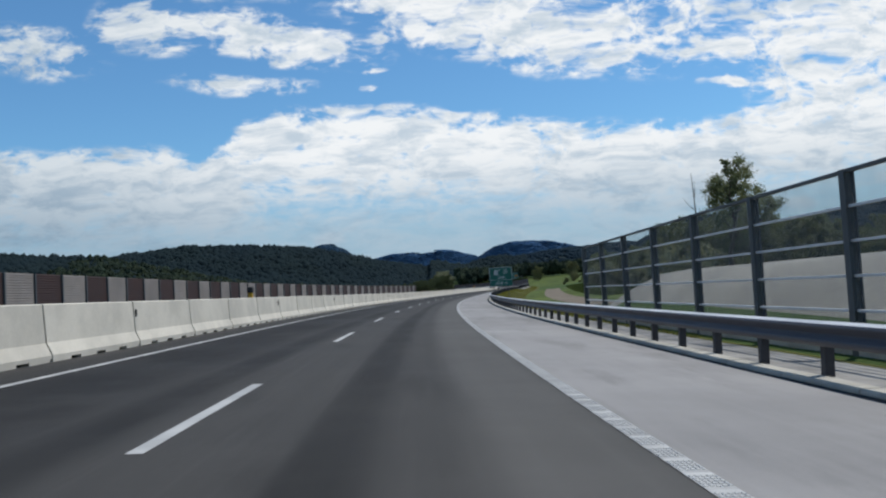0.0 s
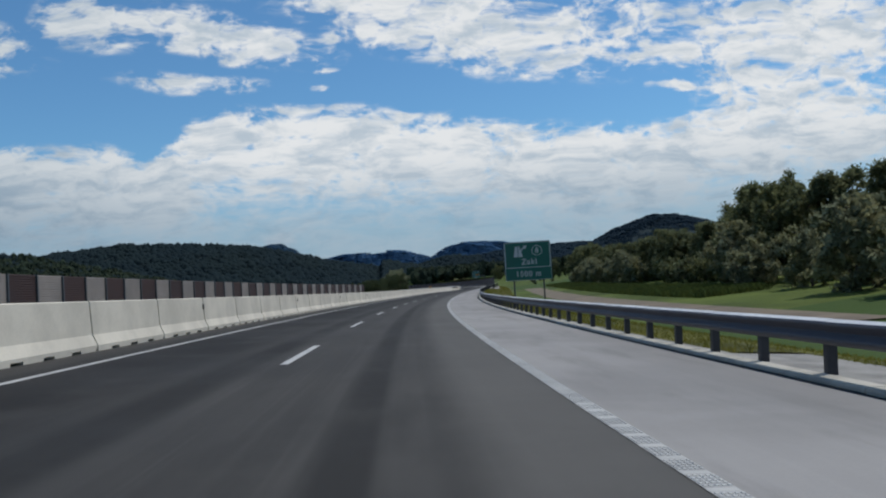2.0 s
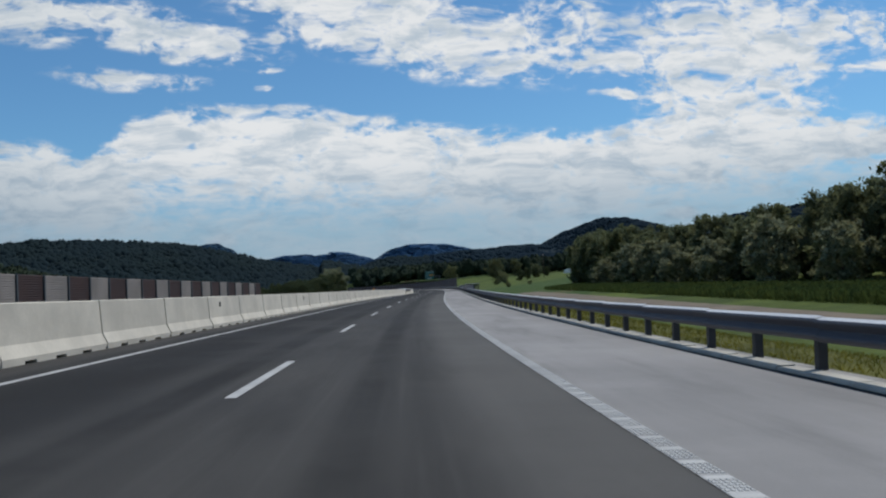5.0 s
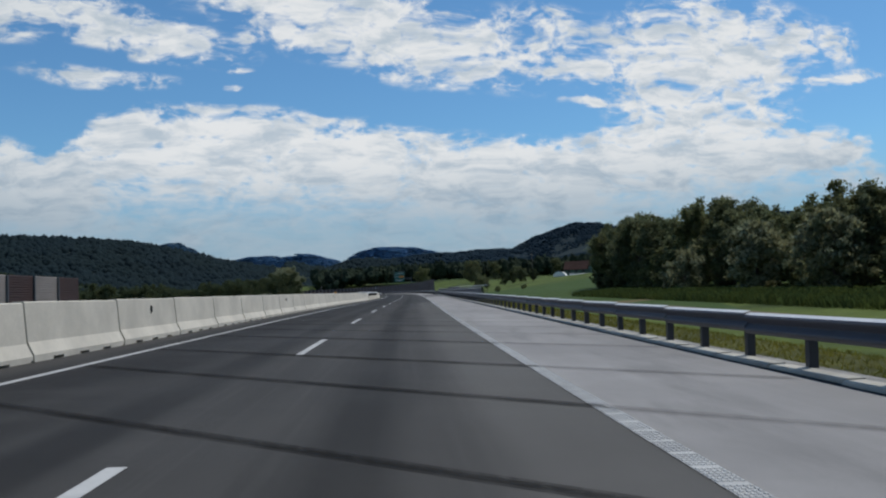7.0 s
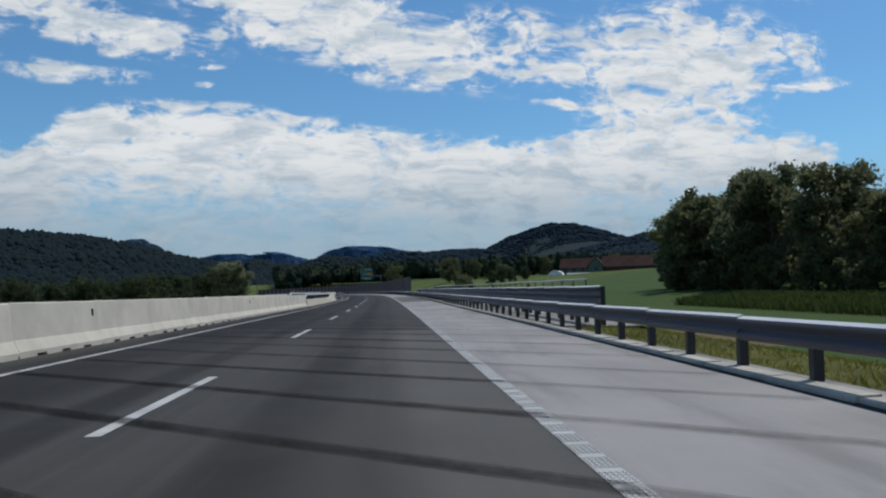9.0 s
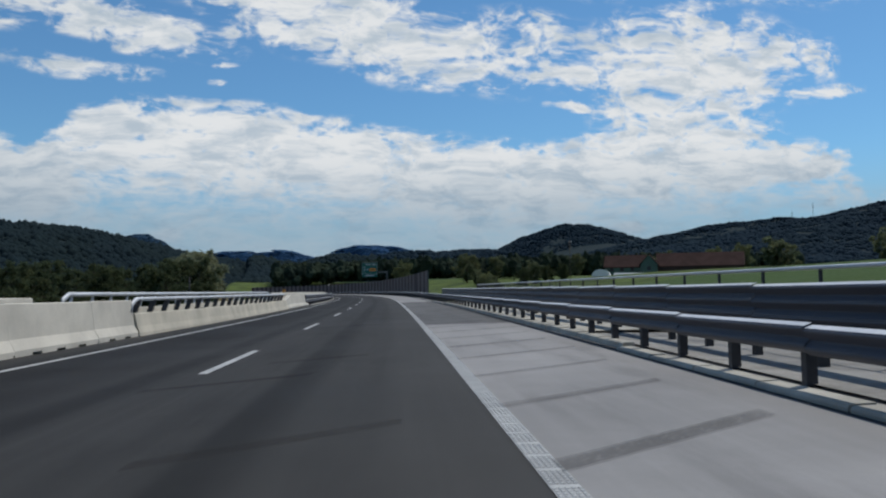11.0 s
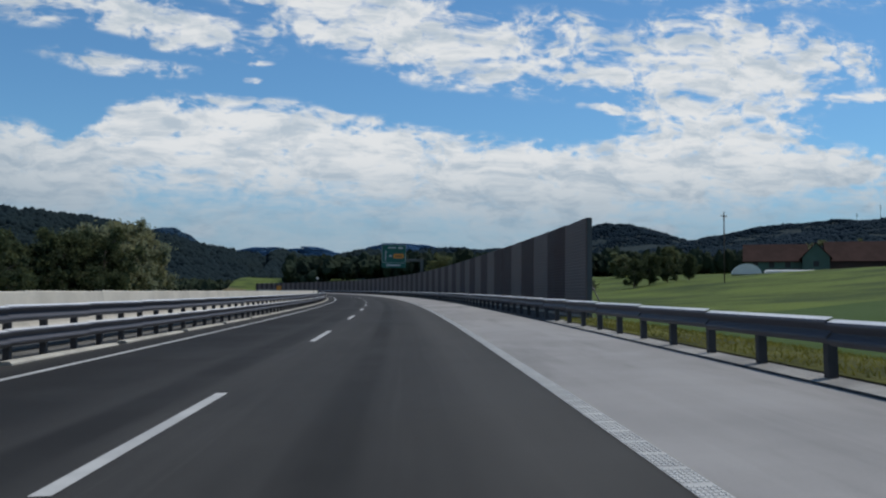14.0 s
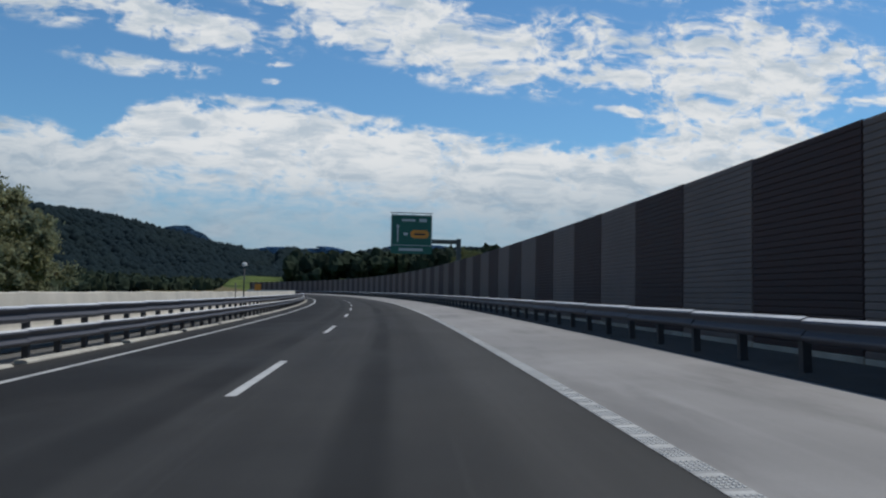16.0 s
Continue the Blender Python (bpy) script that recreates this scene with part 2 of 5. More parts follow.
def see_through(name, color, opaque, rough=0.1):
    m = bpy.data.materials.new(name)
    m.use_nodes = True
    t = m.node_tree
    t.nodes.clear()
    where = node(t, "ShaderNodeTexCoord").outputs["Object"]
    dust = node(t, "ShaderNodeTexNoise", {"Vector": where, "Scale": 2.0, "Detail": 5.0}).outputs[0]
    solid = node(t, "ShaderNodeBsdfPrincipled", {"Base Color": color + (1,), "Roughness": rough}).outputs[0]
    clear = node(t, "ShaderNodeBsdfTransparent", {"Color": (0.9, 0.92, 0.92, 1)}).outputs[0]
    mix = node(t, "ShaderNodeMixShader", (ramp(t, dust, 0.3, 0.7, opaque * 0.75, opaque * 1.25), clear, solid)).outputs[0]
    t.links.new(mix, node(t, "ShaderNodeOutputMaterial").inputs[0])
    return m


def worn_strip(name, color, cover):
    """A thin sealing coat that has worn away in spots, so that the road shows through."""
    m = bpy.data.materials.new(name)
    m.use_nodes = True
    t = m.node_tree
    t.nodes.clear()
    where = node(t, "ShaderNodeTexCoord").outputs["UV"]
    worn = node(t, "ShaderNodeTexNoise", {"Vector": where, "Scale": 1.3, "Detail": 7.0, "Roughness": 0.7}).outputs[0]
    rag = node(t, "ShaderNodeTexNoise", {"Vector": where, "Scale": 14.0, "Detail": 3.0}).outputs[0]
    solid = node(t, "ShaderNodeBsdfPrincipled", {"Base Color": color + (1,), "Roughness": 0.95, "Specular IOR Level": 0.04}).outputs[0]
    clear = node(t, "ShaderNodeBsdfTransparent").outputs[0]
    much = sums(t, "MULTIPLY", ramp(t, worn, 0.3, 0.62, 0.35 * cover, cover), ramp(t, rag, 0.3, 0.5, 0.4, 1.0))
    t.links.new(node(t, "ShaderNodeMixShader", (much, clear, solid)).outputs[0], node(t, "ShaderNodeOutputMaterial").inputs[0])
    return m


def terrain_material():
    m = material("meadow", (0.06, 0.092, 0.022), rough=0.95, vary=0.45, big=0.09, small=2.2, bump=0.6, deep=0.15, tint=(0.085, 0.11, 0.026), spec=0.1)
    t = m.node_tree
    bsdf = t.nodes["Principled BSDF"]
    old = bsdf.inputs["Base Color"].links[0].from_socket
    where = node(t, "ShaderNodeTexCoord").outputs["Object"]
    fields = node(t, "ShaderNodeTexVoronoi", {"Vector": node(t, "ShaderNodeMapping", {"Vector": where, "Scale": (0.011, 0.006, 0), "Rotation": (0, 0, 0.5)}).outputs[0], "Scale": 1.0})
    pick = node(t, "ShaderNodeSeparateColor", (fields.outputs["Color"],)).outputs
    c = blend(t, ramp(t, pick[0], 0.55, 0.6), old, (0.045, 0.075, 0.02, 1))
    c = blend(t, ramp(t, pick[1], 0.80, 0.83), c, (0.12, 0.10, 0.05, 1))
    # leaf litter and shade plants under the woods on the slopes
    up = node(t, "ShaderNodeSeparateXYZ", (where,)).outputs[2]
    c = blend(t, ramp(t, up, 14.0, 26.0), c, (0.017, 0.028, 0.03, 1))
    # distance haze is put into the colour: bluer past 2 km, paler past 3.3 km
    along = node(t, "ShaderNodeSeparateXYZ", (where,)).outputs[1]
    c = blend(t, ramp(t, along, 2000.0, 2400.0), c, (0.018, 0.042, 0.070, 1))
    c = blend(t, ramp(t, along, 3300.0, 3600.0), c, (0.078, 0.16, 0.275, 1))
    t.links.new(c, bsdf.inputs["Base Color"])
    return m


LANE = asphalt("lane_asphalt", (0.0525, 0.0505, 0.0472), 0.4, [(-3.3, 1.3, 0.6), (-2.4, 1.9, 0.95), (-2.55, 0.4, 0.55), (-0.65, 0.45, 0.9), (1.55, 0.42, 0.8)], [(3.25, 1.0, 0.75)])
LANE_DARK = asphalt("dark_lane_asphalt", (0.0375, 0.0365, 0.0345), 0.4, [(-3.3, 1.3, 0.85), (-2.4, 1.9, 0.95), (-2.55, 0.4, 0.55), (-0.65, 0.45, 0.9), (1.55, 0.42, 0.8)], [(3.25, 0.8, 0.4)])
SHOULDER = asphalt("shoulder_asphalt", (0.262, 0.254, 0.246), 0.12, lines=0.06)
DECK = asphalt("bridge_asphalt", (0.118, 0.115, 0.112), 0.2, lines=0.06)
GROOVE = worn_strip("sealed_strip", (0.014, 0.014, 0.014), 0.6)
WORN_PAINT = material("worn_paint", (0.34, 0.34, 0.33), rough=0.8, vary=0.3, big=1.5, small=30, bump=0.3, deep=0.004)
PALE_GROOVE = worn_strip("sealed_shoulder_strip", (0.05, 0.048, 0.046), 0.32)
PAINT = material("road_paint", (0.40, 0.40, 0.385), rough=0.7, vary=0.18, big=1.2, small=40, bump=0.3, deep=0.004)
BARRIER = material("barrier_concrete", (0.53, 0.495, 0.42), rough=0.85, vary=0.14, big=0.7, small=18, bump=0.2, deep=0.006)
PARAPET = material("parapet_concrete", (0.47, 0.43, 0.345), rough=0.85, vary=0.18, big=0.7, small=18, bump=0.2, deep=0.006)
KERB = material("kerb_concrete", (0.38, 0.36, 0.31), rough=0.9, vary=0.22, big=1.1, small=22)
GUTTER = material("shadowed_gutter_joint", (0.028, 0.028, 0.027), rough=0.9, vary=0.3, big=1.0, small=20)
MEDIAN = material("median_gravel", (0.11, 0.107, 0.10), rough=0.95, vary=0.35, big=0.8, small=14, bump=0.9, deep=0.03)
GRAVEL = material("gravel", (0.25, 0.242, 0.225), rough=0.95, vary=0.35, big=0.8, small=14, bump=0.9, deep=0.03)
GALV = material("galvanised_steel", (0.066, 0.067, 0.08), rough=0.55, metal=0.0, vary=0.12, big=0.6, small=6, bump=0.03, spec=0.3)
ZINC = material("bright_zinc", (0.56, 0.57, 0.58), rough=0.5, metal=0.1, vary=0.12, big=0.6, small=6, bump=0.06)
POST = material("post_steel", (0.06, 0.06, 0.065), rough=0.6, metal=0.6, vary=0.2, big=2, small=20, bump=0.1)
FRAME = material("wall_post_paint", (0.075, 0.085, 0.09), rough=0.6, metal=0.2, vary=0.15, big=1, small=15, bump=0.1)
BROWN = material("brown_panel", (0.05, 0.027, 0.024), rough=0.75, vary=0.2, big=0.5, small=12, bump=0.15)
PALE = material("pale_panel", (0.25, 0.222, 0.20), rough=0.75, vary=0.15, big=0.5, small=12, bump=0.15)
GREY = material("grey_panel", (0.155, 0.12, 0.106), rough=0.75, vary=0.15, big=0.5, small=12, bump=0.15)
GLAZE = see_through("acrylic_pane", (0.40, 0.40, 0.40), 0.09, 0.2)
GREEN = material("sign_green", (0.009, 0.095, 0.072), rough=0.4, vary=0.08, big=0.5, small=8, bump=0.03)
LETTER = material("sign_white", (0.42, 0.45, 0.46), rough=0.45, vary=0.05, big=0.5, small=8, bump=0.0)
AMBER = material("sign_orange", (0.62, 0.24, 0.03), rough=0.45, vary=0.08, big=0.5, small=8, bump=0.0)
YELLOW = material("yellow_paint", (0.60, 0.36, 0.03), rough=0.5, vary=0.1)
BLACK = material("dark_plastic", (0.02, 0.02, 0.022), rough=0.5, vary=0.2)
BARK = material("bark", (0.09, 0.07, 0.055), rough=0.95, vary=0.35, big=2, small=12, bump=0.6, deep=0.03)
BARE = material("bare_ground", (0.30, 0.275, 0.235), rough=0.95, vary=0.25, big=0.12, small=3, bump=0.6, deep=0.06)
SOIL = material("field_soil", (0.15, 0.12, 0.085), rough=0.95, vary=0.3, big=0.3, small=6, bump=0.6, deep=0.05)
SHADED_GROUND = material("shaded_ground", (0.05, 0.047, 0.044), rough=0.95, vary=0.35, big=0.8, small=14, bump=0.9, deep=0.03)
MEADOW = terrain_material()
BLADE = leafage("verge_blade", (0.125, 0.128, 0.03), 0.5, 0.6, 0.6)
VERGE = material("verge_grass", (0.07, 0.075, 0.019), rough=0.95, vary=0.4, big=0.35, small=9, bump=0.8, deep=0.06, tint=(0.1, 0.1, 0.028), spec=0.1)
LEAF = leafage("leaf", (0.125, 0.146, 0.08), 0.58)
LEAF_PALE = leafage("willow_leaf", (0.185, 0.205, 0.135), 0.5)
LEAF_DEEP = leafage("deep_leaf", (0.06, 0.078, 0.045), 0.45)
BELT = leafage("belt_leaf", (0.026, 0.038, 0.027), 0.2, 0.9, 0.05)
CROP = leafage("crop_leaf", (0.06, 0.085, 0.028))
LEAF_DARK = leafage("dark_leaf", (0.112, 0.132, 0.078), 0.58)
# aerial haze is put into these leaf colours, bluer with distance
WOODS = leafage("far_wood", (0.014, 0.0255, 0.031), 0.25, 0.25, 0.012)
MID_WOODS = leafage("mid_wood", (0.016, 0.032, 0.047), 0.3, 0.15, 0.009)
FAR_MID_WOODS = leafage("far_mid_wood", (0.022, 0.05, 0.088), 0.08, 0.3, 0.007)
HAZE_WOODS = leafage("haze_blue_wood", (0.085, 0.172, 0.295), 0.05, 0.05, 0.004)
ROOF = material("tile_roof", (0.05, 0.03, 0.026), rough=0.9, vary=0.25, big=0.4, small=4, spec=0.05)
WALLGREEN = material("barn_wall", (0.06, 0.11, 0.092), rough=0.85, vary=0.15, big=0.4, small=6)
PLASTER = material("white_plaster", (0.72, 0.72, 0.70), rough=0.85, vary=0.08, big=0.5, small=8)

# ---- the road's line: heading, height and cross fall along it, in metres from the start ----
HEADING = [3.76, 1.92, 0.07, -1.83, -3.81, -5.49, -6.75, -7.41, -7.42, -7.15, -6.62, -5.63, -4.2, -2.37, -0.12, 2.51, 5.45, 8.65, 12.05, 15.6, 19.24, 22.93]
HEIGHT = [0.04, 0.0, 0.03, 0.17, 0.58, 0.86, 1.26, 1.59, 1.91, 2.22, 2.53, 2.84, 3.15]
FALL = [2.2, 2.21, 2.35, 2.14, 1.9, 1.48, 0.87, 0.37, -0.21, -0.97, -1.3, -1.78, -2.07] + [-2.1] * 9


def spline(xk, yk, x):
    xk, yk, x = np.array(xk, float), np.array(yk, float), np.asarray(x, float)
    n, h = len(xk), np.diff(xk)
    a, b = np.eye(n), np.zeros(n)
    for i in range(1, n - 1):
        a[i, i - 1:i + 2] = h[i - 1], 2 * (h[i - 1] + h[i]), h[i]
        b[i] = 6 * ((yk[i + 1] - yk[i]) / h[i] - (yk[i] - yk[i - 1]) / h[i - 1])
    m = np.linalg.solve(a, b)
    i = np.clip(np.searchsorted(xk, x) - 1, 0, n - 2)
    d, e, g = x - xk[i], xk[i + 1] - x, h[i]
    return (m[i] * e ** 3 + m[i + 1] * d ** 3) / (6 * g) + (yk[i] / g - m[i] * g / 6) * e + (yk[i + 1] / g - m[i + 1] * g / 6) * d


LINE_S = np.arange(-40, 801, 2.0)
KNOTS = np.arange(-40, 801, 40)
LINE_H = np.radians(spline(KNOTS, HEADING, LINE_S))
LINE_Z = spline(np.arange(-80, 901, 80), HEIGHT, LINE_S)
LINE_B = np.radians(spline(KNOTS, FALL, LINE_S))
step_x, step_y = -np.sin(LINE_H), np.cos(LINE_H)
LINE_X = np.concatenate([[0], np.cumsum(step_x[1:] + step_x[:-1])])
LINE_Y = np.concatenate([[0], np.cumsum(step_y[1:] + step_y[:-1])])
LINE_X, LINE_Y = LINE_X - LINE_X[20], LINE_Y - LINE_Y[20]


def on_road(s, o=0.0, up=0.0):
    """Points s metres along, o metres to the right of the lane line and up metres off the banked road."""
    s, o, up = np.broadcast_arrays(np.asarray(s, float), np.asarray(o, float), np.asarray(up, float))
    x, y, z, h, b = (np.interp(s, LINE_S, v) for v in (LINE_X, LINE_Y, LINE_Z, LINE_H, LINE_B))
    r = o * np.cos(b) + up * np.sin(b)
    return np.stack([x + r * np.cos(h), y + r * np.sin(h), z - o * np.sin(b) + up * np.cos(b)], -1)


def seat(s, o=0.0, up=0.0, upright=False, turn=0.0):
    """The pose of a piece on the road: its x to the right, y along the road, z up."""
    x, y, z = on_road(s, o, up)
    h, b = float(np.interp(s, LINE_S, LINE_H)), float(np.interp(s, LINE_S, LINE_B))
    return Matrix.Translation((x, y, z)) @ Matrix.Rotation(h + radians(turn), 4, "Z") @ Matrix.Rotation(0.0 if upright else b, 4, "Y")


# ---- building helpers ----
PLACE = {}


def mesh_from(verts, faces, mats, name="mesh", smooth=False):
    me = bpy.data.meshes.new(name)
    me.from_pydata([tuple(v) for v in verts], [], [tuple(f) for f in faces])
    for m in (mats if isinstance(mats, (list, tuple)) else [mats]):
        me.materials.append(m)
    if smooth:
        me.polygons.foreach_set("use_smooth", [True] * len(me.polygons))
    me.update()
    return me


def thing(name, label, category, at=None, kind="", group="", data=None):
    ob = new(name, data)
    PLACE[ob] = at or Matrix.Identity(4)
    ob.matrix_basis = PLACE[ob]
    return tagged(ob, label, category, group, kind)


def put(name, me, parent, at=None, label=""):
    """One mesh object as a part of a thing or of a part; at is its pose in the world."""
    ob = new(name, me)
    ob.parent = parent
    PLACE[ob] = at or PLACE[parent]
    ob.matrix_basis = PLACE[parent].inverted() @ PLACE[ob]
    return tagged(ob, label) if label else ob


def part(name, bm, mat, parent, label="", at=None):
    me = bpy.data.meshes.new(name)
    bm.to_mesh(me)
    bm.free()
    me.materials.append(mat)
    return put(name, me, parent, at, label)


def extruded(profile, length, mat, name, start=0.0, closed=True):
    """A piece with the given cross section (x, z), running along y from start."""
    n = len(profile)
    verts = [(x, start, z) for x, z in profile] + [(x, start + length, z) for x, z in profile]
    faces = [(i, (i + 1) % n, n + (i + 1) % n, n + i) for i in range(n if closed else n - 1)]
    if closed:
        faces += [tuple(range(n))[::-1], tuple(range(n, 2 * n))]
    me = mesh_from(verts, faces, mat, name)
    fixed = bmesh.new()
    fixed.from_mesh(me)
    bmesh.ops.recalc_face_normals(fixed, faces=fixed.faces)
    fixed.to_mesh(me)
    fixed.free()
    return me


def boxes(specs, mat, name, bevel=0.0):
    """One mesh of boxes, each (x0, y0, z0, x1, y1, z1)."""
    bm = bmesh.new()
    for x0, y0, z0, x1, y1, z1 in specs:
        m = Matrix.Translation(((x0 + x1) / 2, (y0 + y1) / 2, (z0 + z1) / 2)) @ Matrix.Diagonal((x1 - x0, y1 - y0, z1 - z0, 1))
        bmesh.ops.create_cube(bm, size=1.0, matrix=m)
    if bevel:
        bmesh.ops.bevel(bm, geom=bm.edges[:], offset=bevel, segments=1, affect="EDGES")
    me = bpy.data.meshes.new(name)
    bm.to_mesh(me)
    bm.free()
    me.materials.append(mat)
    return me


def ribbon(name, across, s0, s1, mat, step=2.0, lift=0.0, lean=0.0, drift=None):
    """A sheet along the road through the points (o, up) of across; its UV is metres across and along."""
    ss = np.arange(s0, s1 + step * 0.5, step)
    ss[-1] = s1
    n = len(across)
    o = np.array([a[0] for a in across])
    u = np.array([a[1] for a in across]) + lift
    p = on_road((ss[:, None] + lean * o[None, :]), o[None, :] + (0 if drift is None else drift(ss)[:, None]), u[None, :]).reshape(-1, 3)
    faces = [(r * n + c, r * n + c + 1, (r + 1) * n + c + 1, (r + 1) * n + c) for r in range(len(ss) - 1) for c in range(n - 1)]
    me = mesh_from(p, faces, mat, name)
    uv = np.stack([np.tile(o, len(ss)), np.repeat(ss, n)], -1)
    layer = me.uv_layers.new(name="road")
    loops = np.empty(len(me.loops), int)
    me.loops.foreach_get("vertex_index", loops)
    layer.data.foreach_set("uv", uv[loops].ravel())
    return me


ROAD_END = 790.0
thing("road", "dark grey asphalt carriageway with two lanes and worn wheel tracks", "road", kind="structure",
      data=ribbon("road", [(o, 0.0) for o in np.linspace(-4.95, 3.86, 9)], -38, 264, LANE))
thing("road", "darker newly laid asphalt carriageway towards and past the bridge", "road", kind="structure",
      data=ribbon("road", [(o, 0.0) for o in np.linspace(-4.95, 3.86, 9)], 264, ROAD_END, LANE_DARK))
for s0, s1, mat, words in ((-38, 322, SHOULDER, "pale grey asphalt hard shoulder beside the lanes"), (322, 372, DECK, "darker grey asphalt shoulder on the bridge deck"),
                           (372, ROAD_END, SHOULDER, "pale grey asphalt hard shoulder beside the lanes")):
    thing("shoulder", words, "road", kind="structure", data=ribbon("shoulder", [(o, 0.0) for o in np.linspace(3.86, 6.72, 4)], s0, s1, mat))
# the rail's shadow line along the kerb is put into this joint's colour
thing("gutter", "sealed joint along the kerb, coloured dark with the guardrail's shadow", "gutter", kind="structure",
      data=ribbon("gutter", [(6.72, 0.0), (6.76, -0.012), (6.84, -0.02), (6.86, 0.0)], -38, ROAD_END, GUTTER))
thing("opposite_road", "grey asphalt of the opposite carriageway", "road", kind="structure",
      data=ribbon("opposite_road", [(-20.0, 0.0), (-17.0, 0.0), (-12.0, 0.0), (-6.5, 0.0)], -38, ROAD_END, LANE, lift=0.0))
thing("median", "gravel strip between the two concrete barriers", "median", kind="structure",
      data=ribbon("median", [(-6.5, 0.0), (-5.7, 0.02), (-4.95, 0.0)], -38, ROAD_END, MEDIAN))

thing("shoulder", "grey asphalt edge of the bridge deck along the high kerb", "road", kind="structure",
      data=ribbon("shoulder", [(6.86, 0.0), (6.99, 0.0)], 308, 373, DECK))

# painted lines
def left_drift(s):
    """The left line and the barrier come a little nearer before the bridge."""
    return np.interp(s, [150, 190, 225, 245, 280, 310], [0.0, 0.05, 0.1, 0.13, 0.06, 0.0])


thing("edge_line", "solid white line along the median side", "road marking", kind="structure",
      data=ribbon("edge_line", [(-3.635, 0), (-3.485, 0)], -38, ROAD_END, PAINT, lift=0.004, drift=left_drift))
def right_drift(s):
    """The right line wanders a little from side to side."""
    return np.interp(s, [0, 20, 60, 205, 300, 345, 385, 440], [0.02, 0.02, -0.05, -0.03, -0.07, -0.09, -0.06, -0.09])


right_line = thing("edge_line", "broad white line with raised ribs beside the shoulder", "road marking", kind="structure",
                   data=ribbon("edge_line", [(3.775, 0), (3.965, 0)], -38, ROAD_END, WORN_PAINT, lift=0.006, drift=right_drift))
lane_line = thing("lane_line", "broken white line between the two lanes", "road marking", kind="structure", at=seat(0))
for n in range(-2, 36):
    end = 11.42 + 15 * n
    me = ribbon("dash", [(-0.07, 0), (0.07, 0)], end - 5, end, PAINT, step=2.5, lift=0.005)
    put("dash", me, lane_line, Matrix.Identity(4))

# the right line: blocks of raised dots between smooth cross bars
def raised(name, ss, oo, half_o, half_s, top):
    corners = [(-half_o, -half_s, 0.005), (half_o, -half_s, 0.005), (half_o, half_s, 0.005), (-half_o, half_s, 0.005)]
    corners += [(x * 0.7, y * 0.75, top) for x, y, z in corners]
    pts = np.stack([on_road(ss + y, oo + x, z) for x, y, z in corners], 1).reshape(-1, 3)
    sides = np.array([(4, 5, 6, 7), (0, 1, 5, 4), (1, 2, 6, 5), (2, 3, 7, 6), (3, 0, 4, 7)])
    put(name, mesh_from(pts, (sides[None] + 8 * np.arange(len(ss))[:, None, None]).reshape(-1, 4), PAINT, name), right_line, Matrix.Identity(4))["kind"] = "stuff"


dot_s, dot_o = np.meshgrid(np.arange(-6, 470, 0.0671), np.linspace(3.795, 3.945, 5))
dot_s, dot_o = dot_s.ravel(), dot_o.ravel()
keep = np.mod(dot_s, 0.47) > 0.11
dot_s, dot_o = dot_s[keep] + np.random.uniform(-0.006, 0.006, keep.sum()), dot_o[keep] + right_drift(dot_s[keep])
raised("dot", dot_s, dot_o, 0.013, 0.021, 0.012)
bar_s = np.arange(-6, 470, 0.47) - np.mod(-6, 0.47) + 0.035
raised("cross_bar", bar_s, 3.87 + right_drift(bar_s), 0.096, 0.045, 0.009)

# ---- concrete barriers of the median ----
def barrier_element(top, length, mat, half_top=0.1, half_foot=0.30):
    """A safety-barrier element on feet: a flared foot, a sloping face and a narrow head."""
    side = [(half_foot, 0.06), (half_foot, 0.13), (half_top + 0.085, 0.36), (half_top + 0.012, top - 0.02), (half_top - 0.01, top)]
    me = extruded([(-x, z) for x, z in side[::-1]] + side, length - 0.025, mat, "element")
    feet = [(-half_foot, y, 0.0, half_foot, y + 0.85, 0.06) for y in np.arange(0.0, length - 0.5, 1.35)]
    bm = bmesh.new()
    bm.from_mesh(me)
    for x0, y0, z0, x1, y1, z1 in feet:
        y1 = min(y1, length - 0.025)
        bmesh.ops.create_cube(bm, size=1.0, matrix=Matrix.Translation((0, (y0 + y1) / 2, 0.03)) @ Matrix.Diagonal((x1 - x0, y1 - y0, 0.0599, 1)))
    bm.to_mesh(me)
    bm.free()
    return me


near_barrier = thing("concrete_barrier", "pale concrete safety barrier in jointed elements along the median", "barrier", seat(-35, -4.9), "structure")
far_barrier = thing("concrete_barrier", "pale concrete barrier of the opposite carriageway", "barrier", seat(-35, -6.0), "structure")
TALL = barrier_element(1.10, 5.0, BARRIER)
def parapet_element(top, length, mat):
    """A cast parapet that stands on the deck, with a flared foot and no gaps below."""
    side = [(0.31, 0.0), (0.30, 0.10), (0.235, 0.30), (0.16, top - 0.03), (0.14, top)]
    return extruded([(-x, z) for x, z in side[::-1]] + side, length - 0.006, mat, "element")


LOW = parapet_element(0.70, 10.0, PARAPET)
MARK = boxes([(0.0, -0.05, 0.72, 0.035, 0.05, 0.87), (0.0, -0.03, 0.87, 0.03, 0.03, 0.9)], BLACK, "reflector", 0.006)


def far_lift(s):
    return float(np.interp(s, [250, 320, 400, 560], [-0.08, 0.16, 0.22, 0.2]))


